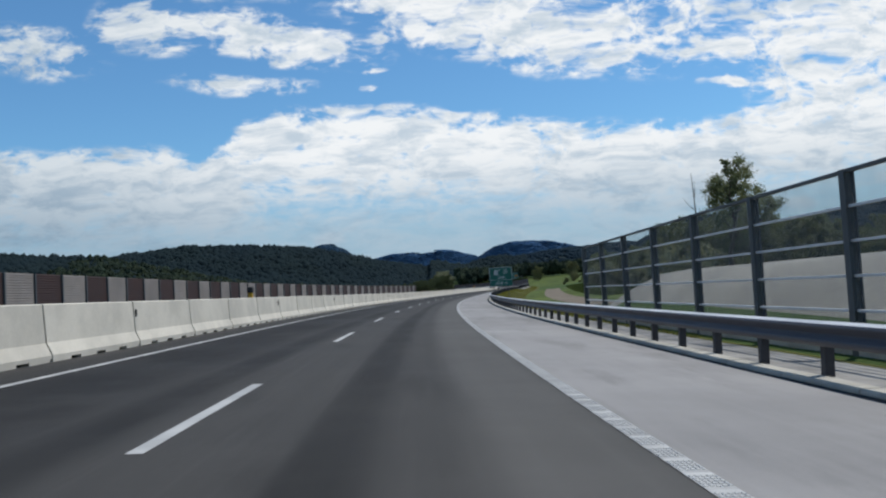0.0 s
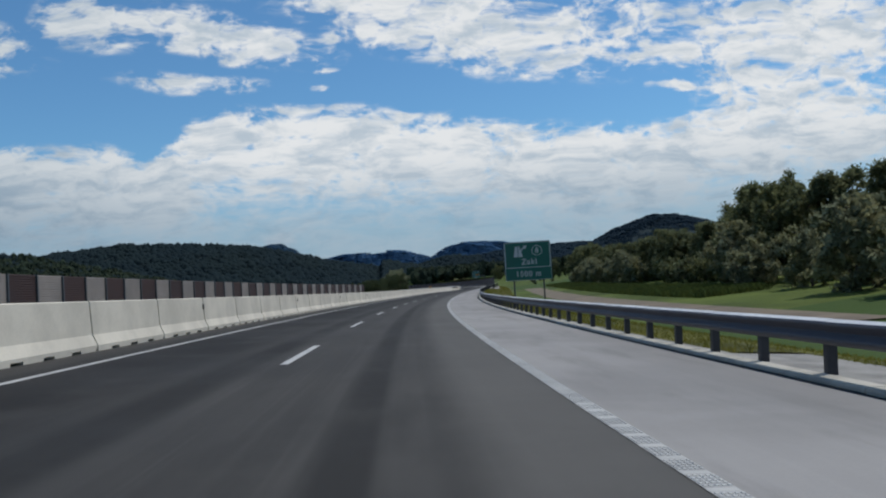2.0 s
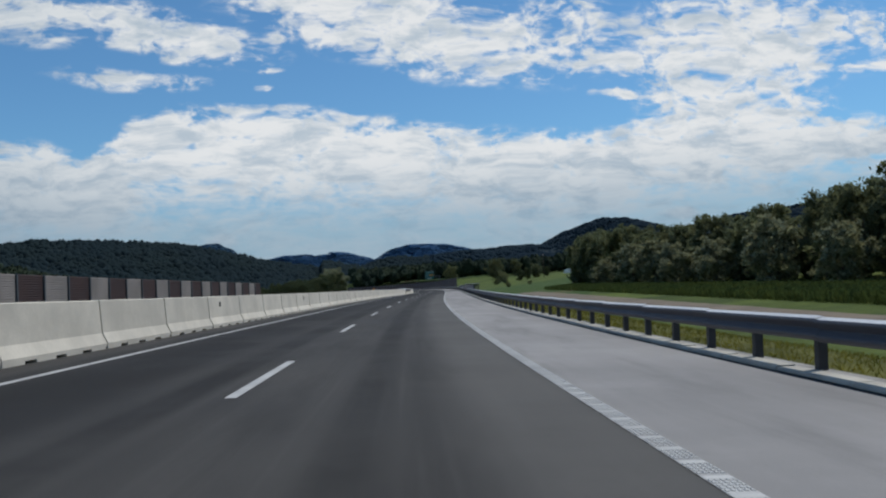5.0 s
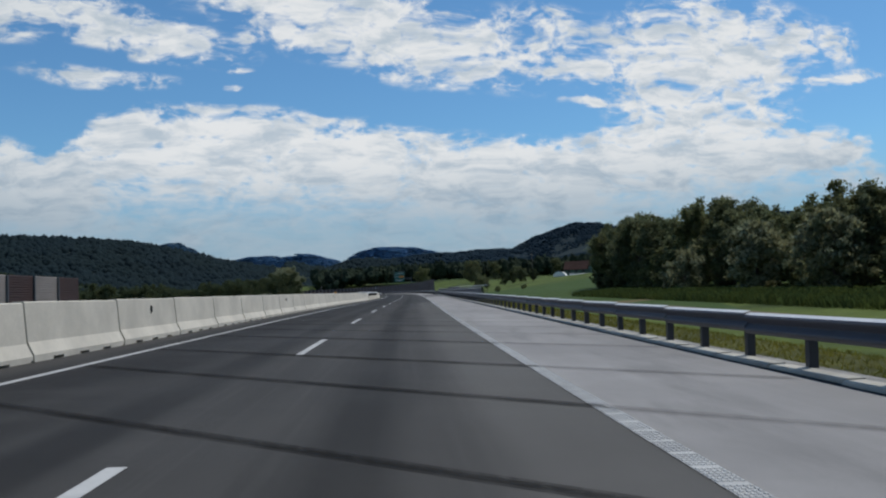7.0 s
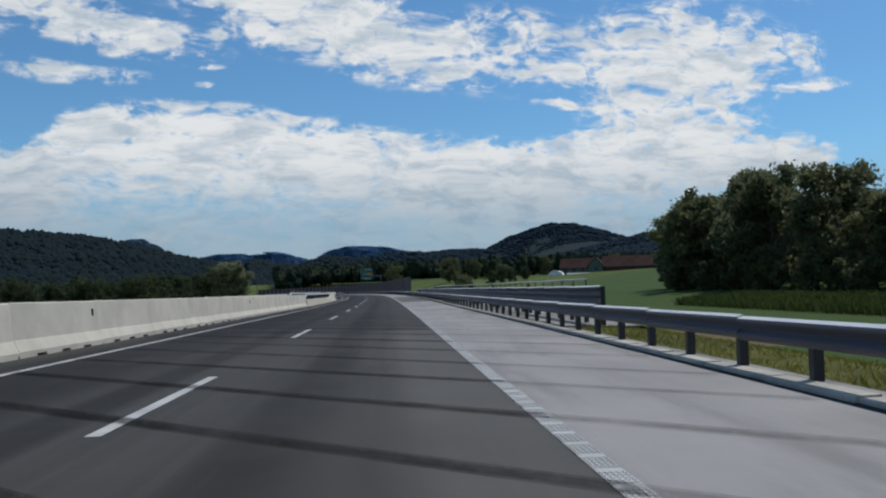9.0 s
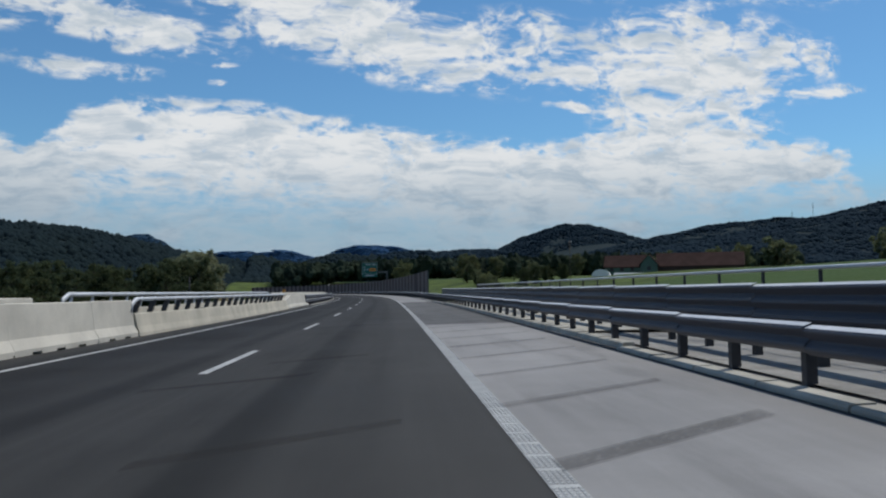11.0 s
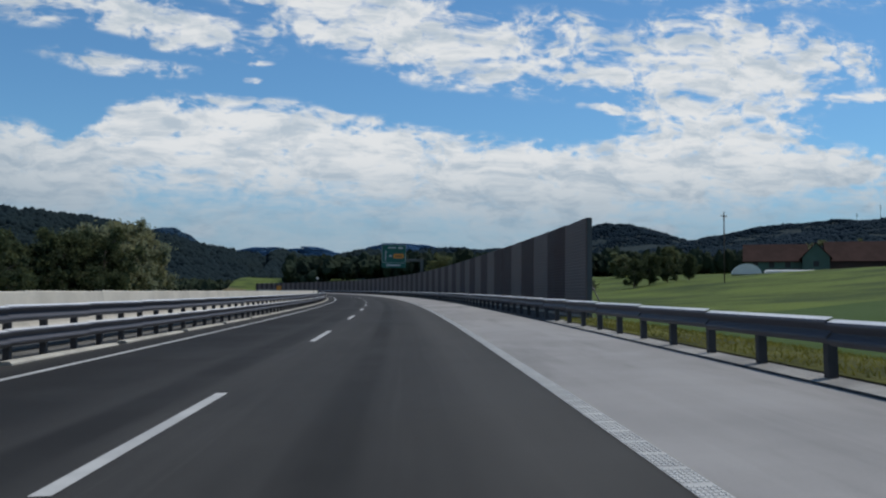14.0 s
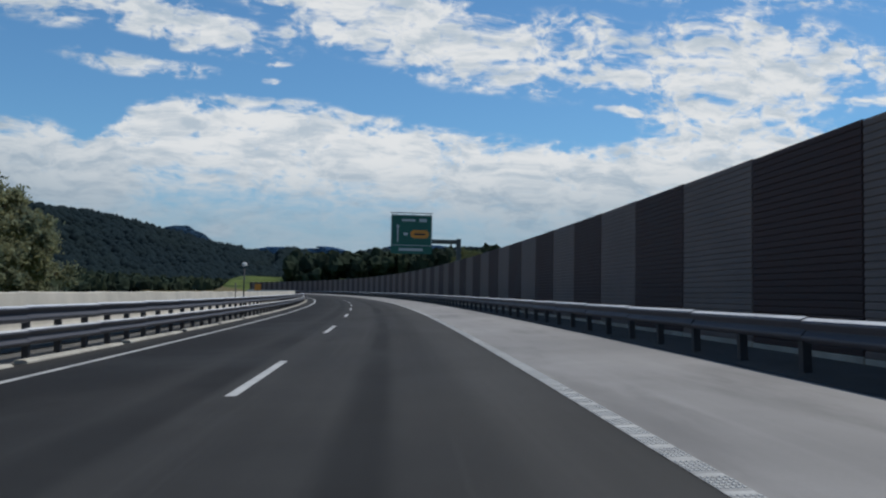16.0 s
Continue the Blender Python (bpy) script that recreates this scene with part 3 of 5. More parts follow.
for s in np.arange(-33.6, 314, 5.0):
    put("element", TALL, near_barrier, seat(s, -5.1 + float(left_drift(s))))
for s in np.arange(-34.3, 700, 5.0):
    if not 314 < s < 357:
        put("element", TALL, far_barrier, seat(s, -6.3, far_lift(s)))
for s in (319.9, 329.9, 339.9):
    put("element", LOW, near_barrier, seat(s, -5.06))
    put("element", LOW, far_barrier, seat(s - 1.5, -6.3, far_lift(s)))
put("element", parapet_element(0.70, 9.0, PARAPET), near_barrier, seat(349.9, -5.06))
put("element", parapet_element(0.70, 9.0, PARAPET), far_barrier, seat(348.4, -6.3, far_lift(350)))
SHORT = barrier_element(1.10, 4.1, BARRIER)
put("element", barrier_element(1.10, 3.5, BARRIER), near_barrier, seat(316.4, -5.1))
END = barrier_element(1.10, 4.1, BARRIER)
for v in END.vertices:
    if v.co.y < 0.1 and v.co.z > 0.6:
        v.co.z = 0.70
put("element", END, near_barrier, seat(358.8, -5.1), "barrier element whose top slopes down to the parapet")
for s in (362.9, 367.0, 371.1):
    put("element", SHORT, near_barrier, seat(s, -5.1))
RAMP_END = extruded([(0.30, 0.0), (0.30, 0.10), (0.12, 0.26), (-0.30, 0.26), (-0.30, 0.0)], 2.4, BARRIER, "end_foot")
put("end_foot", RAMP_END, near_barrier, seat(375.2, -5.08))
for s in (21.5, 41.0, 61.0, 81.3, 101.9, 122.3, 142.8, 163.0, 184.0, 209.0, 233.7, 261.0, 286.0, 309.0):
    put("reflector", MARK, near_barrier, seat(s, -4.965 + float(left_drift(s))), "black reflector")


# ---- tubular railing on the low bridge parapets ----
def tube(points, radius, mat, name, sides=8):
    verts, faces = [], []
    pts = [Vector(p) for p in points]
    for i, p in enumerate(pts):
        d = (pts[min(i + 1, len(pts) - 1)] - pts[max(i - 1, 0)]).normalized()
        a = d.cross(Vector((0, 0, 1)) if abs(d.z) < 0.9 else Vector((1, 0, 0))).normalized()
        b = d.cross(a)
        verts += [p + radius * (math.cos(2 * math.pi * k / sides) * a + math.sin(2 * math.pi * k / sides) * b) for k in range(sides)]
    for i in range(len(pts) - 1):
        faces += [(i * sides + k, i * sides + (k + 1) % sides, (i + 1) * sides + (k + 1) % sides, (i + 1) * sides + k) for k in range(sides)]
    faces += [tuple(range(sides))[::-1], tuple(range((len(pts) - 1) * sides, len(pts) * sides))]
    return mesh_from(verts, faces, mat, name, smooth=True)


BENT = extruded([(-0.10, 0.62), (0.06, 0.62), (0.12, 0.80), (0.20, 1.02), (0.20, 1.06), (0.06, 1.06), (-0.02, 0.86)], 0.16, POST, "post", -0.08)
STRUT = extruded([(0.02, 0.62), (0.07, 0.62), (0.12, 0.82), (0.16, 1.04), (0.12, 1.04), (0.05, 0.84)], 0.07, ZINC, "post", -0.035)
for o, first, last, where in ((-5.06, 319.7, 357.8, near_barrier), (-6.3, 317.6, 358.2, far_barrier)):
    rise = 0.04 if where is near_barrier else 0.22
    railing = thing("bridge_railing", "galvanised tube railing on bent dark posts above a low parapet", "railing", seat(first, o, 0.66 + rise), group="bridge railings")
    run = [on_road(first, o + 0.1, 0.70 + rise), on_road(first + 0.12, o + 0.12, 0.95 + rise), on_road(first + 0.45, o + 0.14, 1.08 + rise)]
    run += [on_road(s, o + 0.14, 1.08 + rise) for s in np.arange(first + 2, last - 1, 2.0)]
    run += [on_road(last - 0.4, o + 0.14, 1.08 + rise), on_road(last, o + 0.12, 0.98 + rise)]
    put("rail", tube(run, 0.062, ZINC, "rail"), railing, Matrix.Identity(4))
    for s in np.arange(first + 0.7, last - 0.3, 1.72):
        if where is near_barrier:
            put("post", BENT, railing, seat(s, o, rise), "dark bent steel post")
        else:
            put("post", STRUT, railing, seat(s, o, rise), "thin slanted zinc post")


# ---- steel guardrails ----
def beam_mesh(length, top, name="beam", sunlit_edge=True):
    """A two-waved guardrail beam, its face towards -x."""
    z = top - 0.31
    front = [(0.02, z + 0.315), (-0.066, z + 0.283), (-0.083, z + 0.255), (-0.075, z + 0.235), (-0.02, z + 0.175), (-0.008, z + 0.155), (-0.02, z + 0.135),
             (-0.072, z + 0.085), (-0.075, z + 0.065), (-0.06, z + 0.04), (-0.02, z + 0.005), (0.0, z)]
    back = [(x + 0.006, h) for x, h in front[::-1]]
    me = extruded(front + back, length, GALV, name)
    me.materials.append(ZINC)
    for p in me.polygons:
        # sunlight on the folded upper edge is painted: bright zinc over dark steel
        if sunlit_edge and len(p.vertices) == 4 and min(me.vertices[i].co.z for i in p.vertices) > top - 0.035:
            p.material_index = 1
    return me


def post_mesh(top, name="post", width=0.06, deep=0.12, foot=-0.35):
    """A C-shaped rolled post."""
    w, d = width, deep
    shape = [(0, -w), (d, -w), (d, -w + 0.025), (0.02, -w + 0.025), (0.02, w - 0.025), (d, w - 0.025), (d, w), (0, w)]
    verts = [(x, y, h) for h in (foot, top) for x, y in shape]
    n = len(shape)
    return mesh_from(verts, [(i, (i + 1) % n, n + (i + 1) % n, n + i) for i in range(n)] + [tuple(range(n, 2 * n))], POST, name)


def guardrail(label, s0, s1, o, tops, spacing, post_top, face=1, lift=0.0, group="guardrails"):
    rail = thing("guardrail", label, "guardrail", seat(s0, o, lift), group=group)
    for top in tops:
        me = beam_mesh(4.02, top, sunlit_edge=top == tops[-1] or tops[-1] - top > 0.42)
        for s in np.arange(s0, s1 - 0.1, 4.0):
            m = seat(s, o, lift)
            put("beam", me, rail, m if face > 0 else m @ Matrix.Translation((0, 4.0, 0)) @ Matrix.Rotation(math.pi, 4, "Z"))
    me = post_mesh(post_top)
    block = boxes([(0.0, -0.04, tops[-1] - 0.24, 0.055 if face > 0 else 0.055, 0.04, tops[-1] - 0.06)], POST, "spacer", 0.004)
    for s in np.arange(s0 + 0.3, s1, spacing):
        m = seat(s, o + 0.06 * face, lift)
        if face < 0:
            m = m @ Matrix.Rotation(math.pi, 4, "Z")
        put("post", me, rail, m)
        put("spacer", block, rail, seat(s, o + (0.006 if face > 0 else -0.061), lift))
    return rail


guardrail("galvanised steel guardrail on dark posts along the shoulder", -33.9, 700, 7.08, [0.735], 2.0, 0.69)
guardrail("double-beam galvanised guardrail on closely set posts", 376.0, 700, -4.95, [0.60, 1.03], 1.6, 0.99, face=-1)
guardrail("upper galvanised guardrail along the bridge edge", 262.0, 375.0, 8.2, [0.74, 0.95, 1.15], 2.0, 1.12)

# ---- kerbs, gravel and verge ----
kerb = thing("kerb", "pale concrete kerb stones below the guardrail", "kerb", seat(-35, 6.86), "structure")
STONE = extruded([(0.0, -0.1), (0.0, 0.02), (0.012, 0.045), (0.03, 0.056), (0.27, 0.064), (0.27, -0.1)], 1.96, KERB, "kerb_stone")
HIGH_STONE = extruded([(0.11, -0.1), (0.11, 0.0), (0.13, 0.105), (0.155, 0.125), (0.34, 0.125), (0.34, -0.1)], 1.98, KERB, "kerb_stone")
for s in np.arange(-35, 373, 2.0):
    put("kerb_stone", HIGH_STONE if 308 < s < 359 else STONE, kerb, seat(s + random.uniform(-0.01, 0.01), 6.86 + random.uniform(-0.012, 0.012), random.uniform(-0.006, 0.006)))
thing("gravel_strip", "pale gravel and concrete strip behind the kerb", "gravel", kind="structure",
      data=ribbon("gravel_strip", [(7.11, 0.05), (7.8, 0.03), (8.6, 0.0)], -38, 374, GRAVEL))
thing("gravel_strip", "grey gravel level with the shoulder past the bridge", "gravel", kind="structure",
      data=ribbon("gravel_strip", [(6.86, -0.004), (7.5, 0.01), (8.6, 0.0)], 374, 405, GRAVEL))
# the noise wall's shade is put into this strip's dark colour
thing("soil_strip", "ground between the guardrail and the noise wall, coloured dark as the wall's shade", "soil", kind="structure",
      data=ribbon("soil_strip", [(6.86, -0.004), (7.5, 0.01), (8.6, 0.0)], 405, 700, SHADED_GROUND))
low_kerb = thing("kerb", "white low kerb under the median guardrail with gaps", "kerb", seat(378, -4.72), "structure")
SLAB = extruded([(-0.10, 0.0), (-0.10, 0.07), (0.08, 0.07), (0.13, 0.03), (0.13, 0.0)], 5.6, KERB, "kerb_stone")
for s in np.arange(379, 560, 6.2):
    put("kerb_stone", SLAB, low_kerb, seat(s, -4.72))
strips = thing("sealed_strips", "dark sealed strips running slantwise across the road", "road repair", seat(192), "structure")
for s in [192.9, 197.15, 201.35, 206.8, 211.0, 214.9, 218.6] + list(np.arange(221.9, 286, 2.82)):
    slant, wide = -random.uniform(0.85, 0.92), random.uniform(0.22, 0.4)
    put("strip", ribbon("strip", [(o, 0) for o in np.linspace(-3.4, 3.86, 6)], s - wide / 2, s + wide / 2, GROOVE, step=wide / 2, lift=0.014, lean=slant), strips, Matrix.Identity(4))
    put("strip", ribbon("strip", [(o, 0) for o in np.linspace(3.86, 6.6, 4)], s - wide / 2, s + wide / 2, PALE_GROOVE, step=wide / 2, lift=0.014, lean=slant), strips, Matrix.Identity(4))
for s in np.arange(287.55, 345, 2.9):
    wide = random.uniform(0.2, 0.42)
    put("strip", ribbon("strip", [(o, 0) for o in np.linspace(3.86, random.uniform(5.9, 6.5), 4)], s - 3.5 - wide / 2, s - 3.5 + wide / 2, PALE_GROOVE, step=wide / 2, lift=0.014, lean=0.88), strips, Matrix.Identity(4))
    if random.random() < 0.4:
        a = random.uniform(-2.6, 1.2)
        put("strip", ribbon("strip", [(o, 0) for o in np.linspace(a, a + random.uniform(1.2, 2.4), 4)], s - 3.55, s - 3.55 + 0.34, PALE_GROOVE, step=0.17, lift=0.003, lean=0.88), strips, Matrix.Identity(4))
# ---- noise walls ----
def ribbed_panel(length, z0, z1, mat, name, ribs, depth=0.05, thick=0.14):
    """A cassette panel with horizontal ribs on the road side (-x)."""
    verts, faces = [], []
    zs = []
    pitch = (z1 - z0) / ribs
    for i in range(ribs):
        zs += [(z0 + i * pitch, 0.0), (z0 + (i + 0.12) * pitch, -depth), (z0 + (i + 0.78) * pitch, -depth), (z0 + (i + 0.9) * pitch, 0.0)]
    zs.append((z1, 0.0))
    profile = [(x, z) for z, x in zs] + [(thick, z1), (thick, z0)]
    return extruded(profile, length, mat, name)


def noise_wall(label, s0, count, pitch, o, z0, z1, ribs, depth=0.05, face=1, lift=0.0, first=0, pair=None, flip=0):
    wall = thing("noise_wall", label, "noise wall", seat(s0, o, lift, True), group="noise walls")
    kinds = [ribbed_panel(pitch - 0.02, z0, z1, m, "panel", ribs, depth) for m in (pair or (BROWN, GREY))]
    column = boxes([(0.0, -0.07, -1.0, 0.16, 0.07, z1)], FRAME, "post", 0.008)
    plinth = boxes([(-0.02, 0.01, -1.0, 0.18, pitch - 0.01, z0)], KERB, "plinth", 0.01)
    for i in range(count):
        s = s0 + i * pitch
        m = seat(s, o, lift, True)
        m2 = m if face > 0 else m @ Matrix.Translation((0, pitch, 0)) @ Matrix.Rotation(math.pi, 4, "Z")
        pale = (i + first + (1 if i < flip else 0)) % 2
        put("panel", kinds[pale], wall, m2 @ Matrix.Translation((0, 0.01, 0)), "grey ribbed panel" if pale else "dark brown ribbed panel")
        put("plinth", plinth, wall, m2)
        put("post", column, wall, m @ Matrix.Translation((0.03 * face, 0, 0)))
    return wall


# dark wall ahead on the right, with a sloping strut at its near end
east_wall = noise_wall("tall noise wall of alternating dark brown and grey ribbed panels", 405.9, 97, 3.74, 8.5, 0.10, 3.50, 30, 0.016, flip=6)
put("strut", tube([(0.1, -0.1, 1.1), (0.7, -0.4, -0.3)], 0.022, GALV, "strut"), east_wall, seat(406.3, 8.68, 0, True), "pale steel strut")
# checkered wall beyond the opposite carriageway
noise_wall("low noise wall checkered in dark brown and pale grey panels", -32.45, 82, 3.365, -20.0, 0.4, 2.62, 16, 0.03, face=-1, first=1, pair=(BROWN, PALE), flip=38)

# clear wall at the start
clear = thing("clear_noise_wall", "transparent noise wall of dusty acrylic panes between dark posts", "noise wall", seat(-10.5, 9.2, -0.06, True), group="noise walls")
PANE = boxes([(-0.008, 0.09, 0.0, 0.008, 3.91, 0.54)], GLAZE, "pane")
BAR = boxes([(-0.03, 0.08, -0.022, 0.03, 3.92, 0.022)], ZINC, "bar", 0.004)
COLUMN = boxes([(-0.09, -0.012, -0.6, 0.09, 0.012, 3.10), (-0.09, -0.09, -0.6, -0.075, 0.09, 3.10), (0.075, -0.09, -0.6, 0.09, 0.09, 3.10)], FRAME, "post")
CAP = boxes([(-0.05, 0.05, 3.04, 0.05, 3.95, 3.10)], FRAME, "cap", 0.006)
BASE = boxes([(-0.07, 0.08, -0.6, 0.07, 3.92, 0.24)], KERB, "plinth", 0.01)
for i in range(13):
    s = -10.5 + 4.0 * i
    m = seat(s, 9.2, -0.06, True)
    put("post", COLUMN, clear, m)
    if i == 12:
        break
    for k in range(5):
        put("pane", PANE, clear, m @ Matrix.Translation((0, 0, 0.28 + 0.56 * k))).visible_shadow = False
        put("bar", BAR, clear, m @ Matrix.Translation((0, 0, 0.26 + 0.56 * k)))
    put("cap", CAP, clear, m)
    put("plinth", BASE, clear, m)


# ---- road signs ----
def lettering(text, size, at, parent, name="lettering", mat=None, align="CENTER"):
    """Raised flat letters in the built-in font, facing -y."""
    data = bpy.data.curves.new(name, "FONT")
    data.body, data.size, data.align_x, data.extrude, data.offset, data.space_character = text, size, align, 0.002, 0.006, 1.12
    temp = new(name + "_temp", data)
    dg = bpy.context.evaluated_depsgraph_get()
    me = bpy.data.meshes.new_from_object(temp.evaluated_get(dg))
    bpy.data.objects.remove(temp)
    me.materials.clear()
    me.materials.append(mat or LETTER)
    return put(name, me, parent, PLACE[parent] @ Matrix.Translation(at) @ Matrix.Rotation(math.pi / 2, 4, "X"))


def sheet(points, mat, name, y0=0.0, thick=0.006):
    """A flat outline (x, z), thick towards -y."""
    n = len(points)
    verts = [(x, y0, z) for x, z in points] + [(x, y0 - thick, z) for x, z in points]
    faces = [tuple(range(n))[::-1], tuple(range(n, 2 * n))] + [(i, (i + 1) % n, n + (i + 1) % n, n + i) for i in range(n)]
    me = mesh_from(verts, faces, mat, name)
    bm = bmesh.new()
    bm.from_mesh(me)
    bmesh.ops.recalc_face_normals(bm, faces=bm.faces)
    bm.to_mesh(me)
    bm.free()
    return me


def rounded(x0, z0, x1, z1, r, n=5):
    pts = []
    for cx, cz, a in ((x1 - r, z1 - r, 0), (x0 + r, z1 - r, 90), (x0 + r, z0 + r, 180), (x1 - r, z0 + r, 270)):
        pts += [(cx + r * math.cos(radians(a + 90 * k / n)), cz + r * math.sin(radians(a + 90 * k / n))) for k in range(n + 1)]
    return pts


def outline(x0, z0, x1, z1, r, w, mat, name, y0):
    """A thin frame line of width w."""
    a, b = rounded(x0, z0, x1, z1, r), rounded(x0 + w, z0 + w, x1 - w, z1 - w, max(0.005, r - w))
    n = len(a)
    verts = [(x, y0, z) for x, z in a + b]
    return mesh_from(verts, [(i, n + i, n + (i + 1) % n, (i + 1) % n) for i in range(n)], mat, name)


sign = thing("exit_sign", "green motorway exit sign with white border and lettering on two posts", "road sign", seat(101.6, 8.45, -0.1, True, -2))
W, Z0, Z1, ZM = 1.33, 1.72, 3.95, 2.44
board = put("board", sheet(rounded(-W, Z0, W, Z1, 0.09), GREEN, "board", 0.0, 0.04), sign)
put("border", outline(-W + 0.03, ZM, W - 0.03, Z1 - 0.03, 0.08, 0.035, LETTER, "border", -0.043), board, label="white border line")
put("border", outline(-W + 0.005, Z0 + 0.005, W - 0.005, Z1 - 0.005, 0.09, 0.02, LETTER, "border", -0.042), board)
put("symbol", sheet([(-0.80, 3.07), (-0.55, 3.07), (-0.57, 3.67), (-0.69, 3.67)], LETTER, "symbol", -0.041), board)
put("symbol", sheet([(-0.51, 3.07), (-0.26, 3.07), (-0.36, 3.39), (-0.28, 3.49), (-0.17, 3.57), (-0.12, 3.50), (-0.02, 3.71), (-0.26, 3.69), (-0.20, 3.63), (-0.34, 3.54), (-0.42, 3.45), (-0.43, 3.67), (-0.53, 3.67)], LETTER, "symbol", -0.041), board)
ring = [(0.54 + 0.30 * math.cos(a), 3.40 + 0.30 * math.sin(a)) for a in np.linspace(0, 2 * math.pi, 29)[:-1]]
inner = [(0.54 + 0.265 * math.cos(a), 3.40 + 0.265 * math.sin(a)) for a in np.linspace(0, 2 * math.pi, 29)[:-1]]
put("ring", mesh_from([(x, -0.043, z) for x, z in ring + inner], [(i, 28 + i, 28 + (i + 1) % 28, (i + 1) % 28) for i in range(28)], LETTER, "ring"), board)
lettering("8", 0.42, (0.54, -0.044, 3.26), board)
lettering("Zakl", 0.46, (0.07, -0.044, 2.63), board)
lettering("1500 m", 0.44, (0.0, -0.044, 1.94), board)
for x in (-0.85, 0.85):
    put("post", tube([(x, 0.06, -0.9), (x, 0.06, 3.85)], 0.045, GALV, "post"), sign, label="round steel post")
for z in (1.95, 2.9, 3.7):
    put("bracket", boxes([(-1.2, 0.005, z - 0.03, 1.2, 0.05, z + 0.03)], GALV, "bracket", 0.004), sign)

gantry = thing("overhead_sign", "large green overhead direction sign on a cantilever arm", "road sign", seat(511.0, 9.9, -0.4, True))
X0, X1, G0, G1 = -6.35, -2.55, 4.75, 8.35
panel = put("board", sheet(rounded(X0, G0, X1, G1, 0.1), GREEN, "board", -0.3, 0.06), gantry)
put("border", outline(X0 + 0.03, G0 + 0.75, X1 - 0.03, G1 - 0.03, 0.1, 0.05, LETTER, "border", -0.363), panel)
put("arrow", boxes([(-5.78, -0.372, 5.85, -5.66, -0.361, 7.2)], LETTER, "arrow"), panel, label="white upright arrow")
put("arrow", sheet([(-5.88, 7.2), (-5.56, 7.2), (-5.72, 7.5)], LETTER, "arrow", -0.361), panel)
put("name_plate", sheet(rounded(-4.55, 6.2, -2.85, 6.95, 0.35), AMBER, "name_plate", -0.361, 0.012), panel, label="orange destination panel")
put("bar", boxes([(-5.35, -0.371, 7.75, -4.1, -0.361, 7.95)], LETTER, "bar"), panel)
put("bar", boxes([(-3.75, -0.371, 7.7, -3.05, -0.361, 8.0)], LETTER, "bar"), panel)
put("bar", boxes([(-4.2, -0.381, 6.48, -3.2, -0.374, 6.64)], BLACK, "bar"), panel)
put("bar", boxes([(-5.2, -0.371, 6.45, -4.8, -0.361, 6.7)], LETTER, "bar"), panel)
put("bar", boxes([(-5.6, -0.371, 5.02, -3.4, -0.361, 5.25)], LETTER, "bar"), panel)
put("arm", boxes([(-6.2, -0.16, 5.75, 0.14, 0.16, 6.15)], FRAME, "arm", 0.02), gantry)
put("column", boxes([(-0.2, -0.2, -1.2, 0.2, 0.2, 6.25)], FRAME, "column", 0.03), gantry)
for x in (-5.6, -3.3):
    put("hanger", boxes([(x - 0.06, -0.3, 4.9, x + 0.06, -0.16, 8.2)], FRAME, "hanger", 0.01), gantry)
put("lamp_rail", tube([(X0 - 0.05, -0.55, 8.5), (X1 + 0.02, -0.55, 8.5)], 0.04, GALV, "lamp_rail"), gantry)
for x in (-6.2, -4.4, -2.7):
    put("bracket", tube([(x, -0.25, 8.3), (x, -0.55, 8.5)], 0.03, GALV, "bracket"), gantry)

# masts, a phone pillar and a yellow board by the median
mast = thing("camera_mast", "slim steel mast with a small white head behind the barrier", "mast", seat(478.0, -5.55, 0.0, True))
put("pole", tube([(0, 0, 0), (0, 0, 2.65)], 0.035, POST, "pole"), mast)
put("head", boxes([(-0.12, -0.12, 2.62, 0.12, 0.12, 2.82)], PLASTER, "head", 0.05), mast, label="white rounded head")
put("pole", tube([(-0.45, 0.1, 0), (-0.45, 0.1, 1.75)], 0.03, POST, "pole"), mast)
lamp = thing("pole", "slim grey steel pole by the opposite carriageway", "pole", seat(391.0, -18.9, -0.1, True))
put("shaft", tube([(0, 0, 0), (0, 0, 3.6)], 0.05, POST, "shaft"), lamp)
put("cap", boxes([(-0.06, -0.06, 3.6, 0.06, 0.06, 3.66)], POST, "cap", 0.02), lamp)
warn = thing("warning_board", "orange-yellow warning board on a post by the far lane", "road sign", seat(600.0, -12.0, 0.0, True))
put("board", boxes([(-0.6, -0.02, 1.4, 0.6, 0.02, 2.6)], AMBER, "board", 0.01), warn)
put("post", tube([(0, 0.05, -0.1), (0, 0.05, 2.4)], 0.04, POST, "post"), warn)
phone = thing("emergency_phone", "yellow and black emergency phone pillar by the noise wall", "phone pillar", seat(91.6, -18.6, 0.0, True))
put("pillar", boxes([(-0.22, -0.22, 0, 0.22, 0.22, 1.5)], YELLOW, "pillar", 0.03), phone)
put("hood", boxes([(-0.3, -0.3, 1.5, 0.3, 0.3, 2.1)], BLACK, "hood", 0.05), phone)

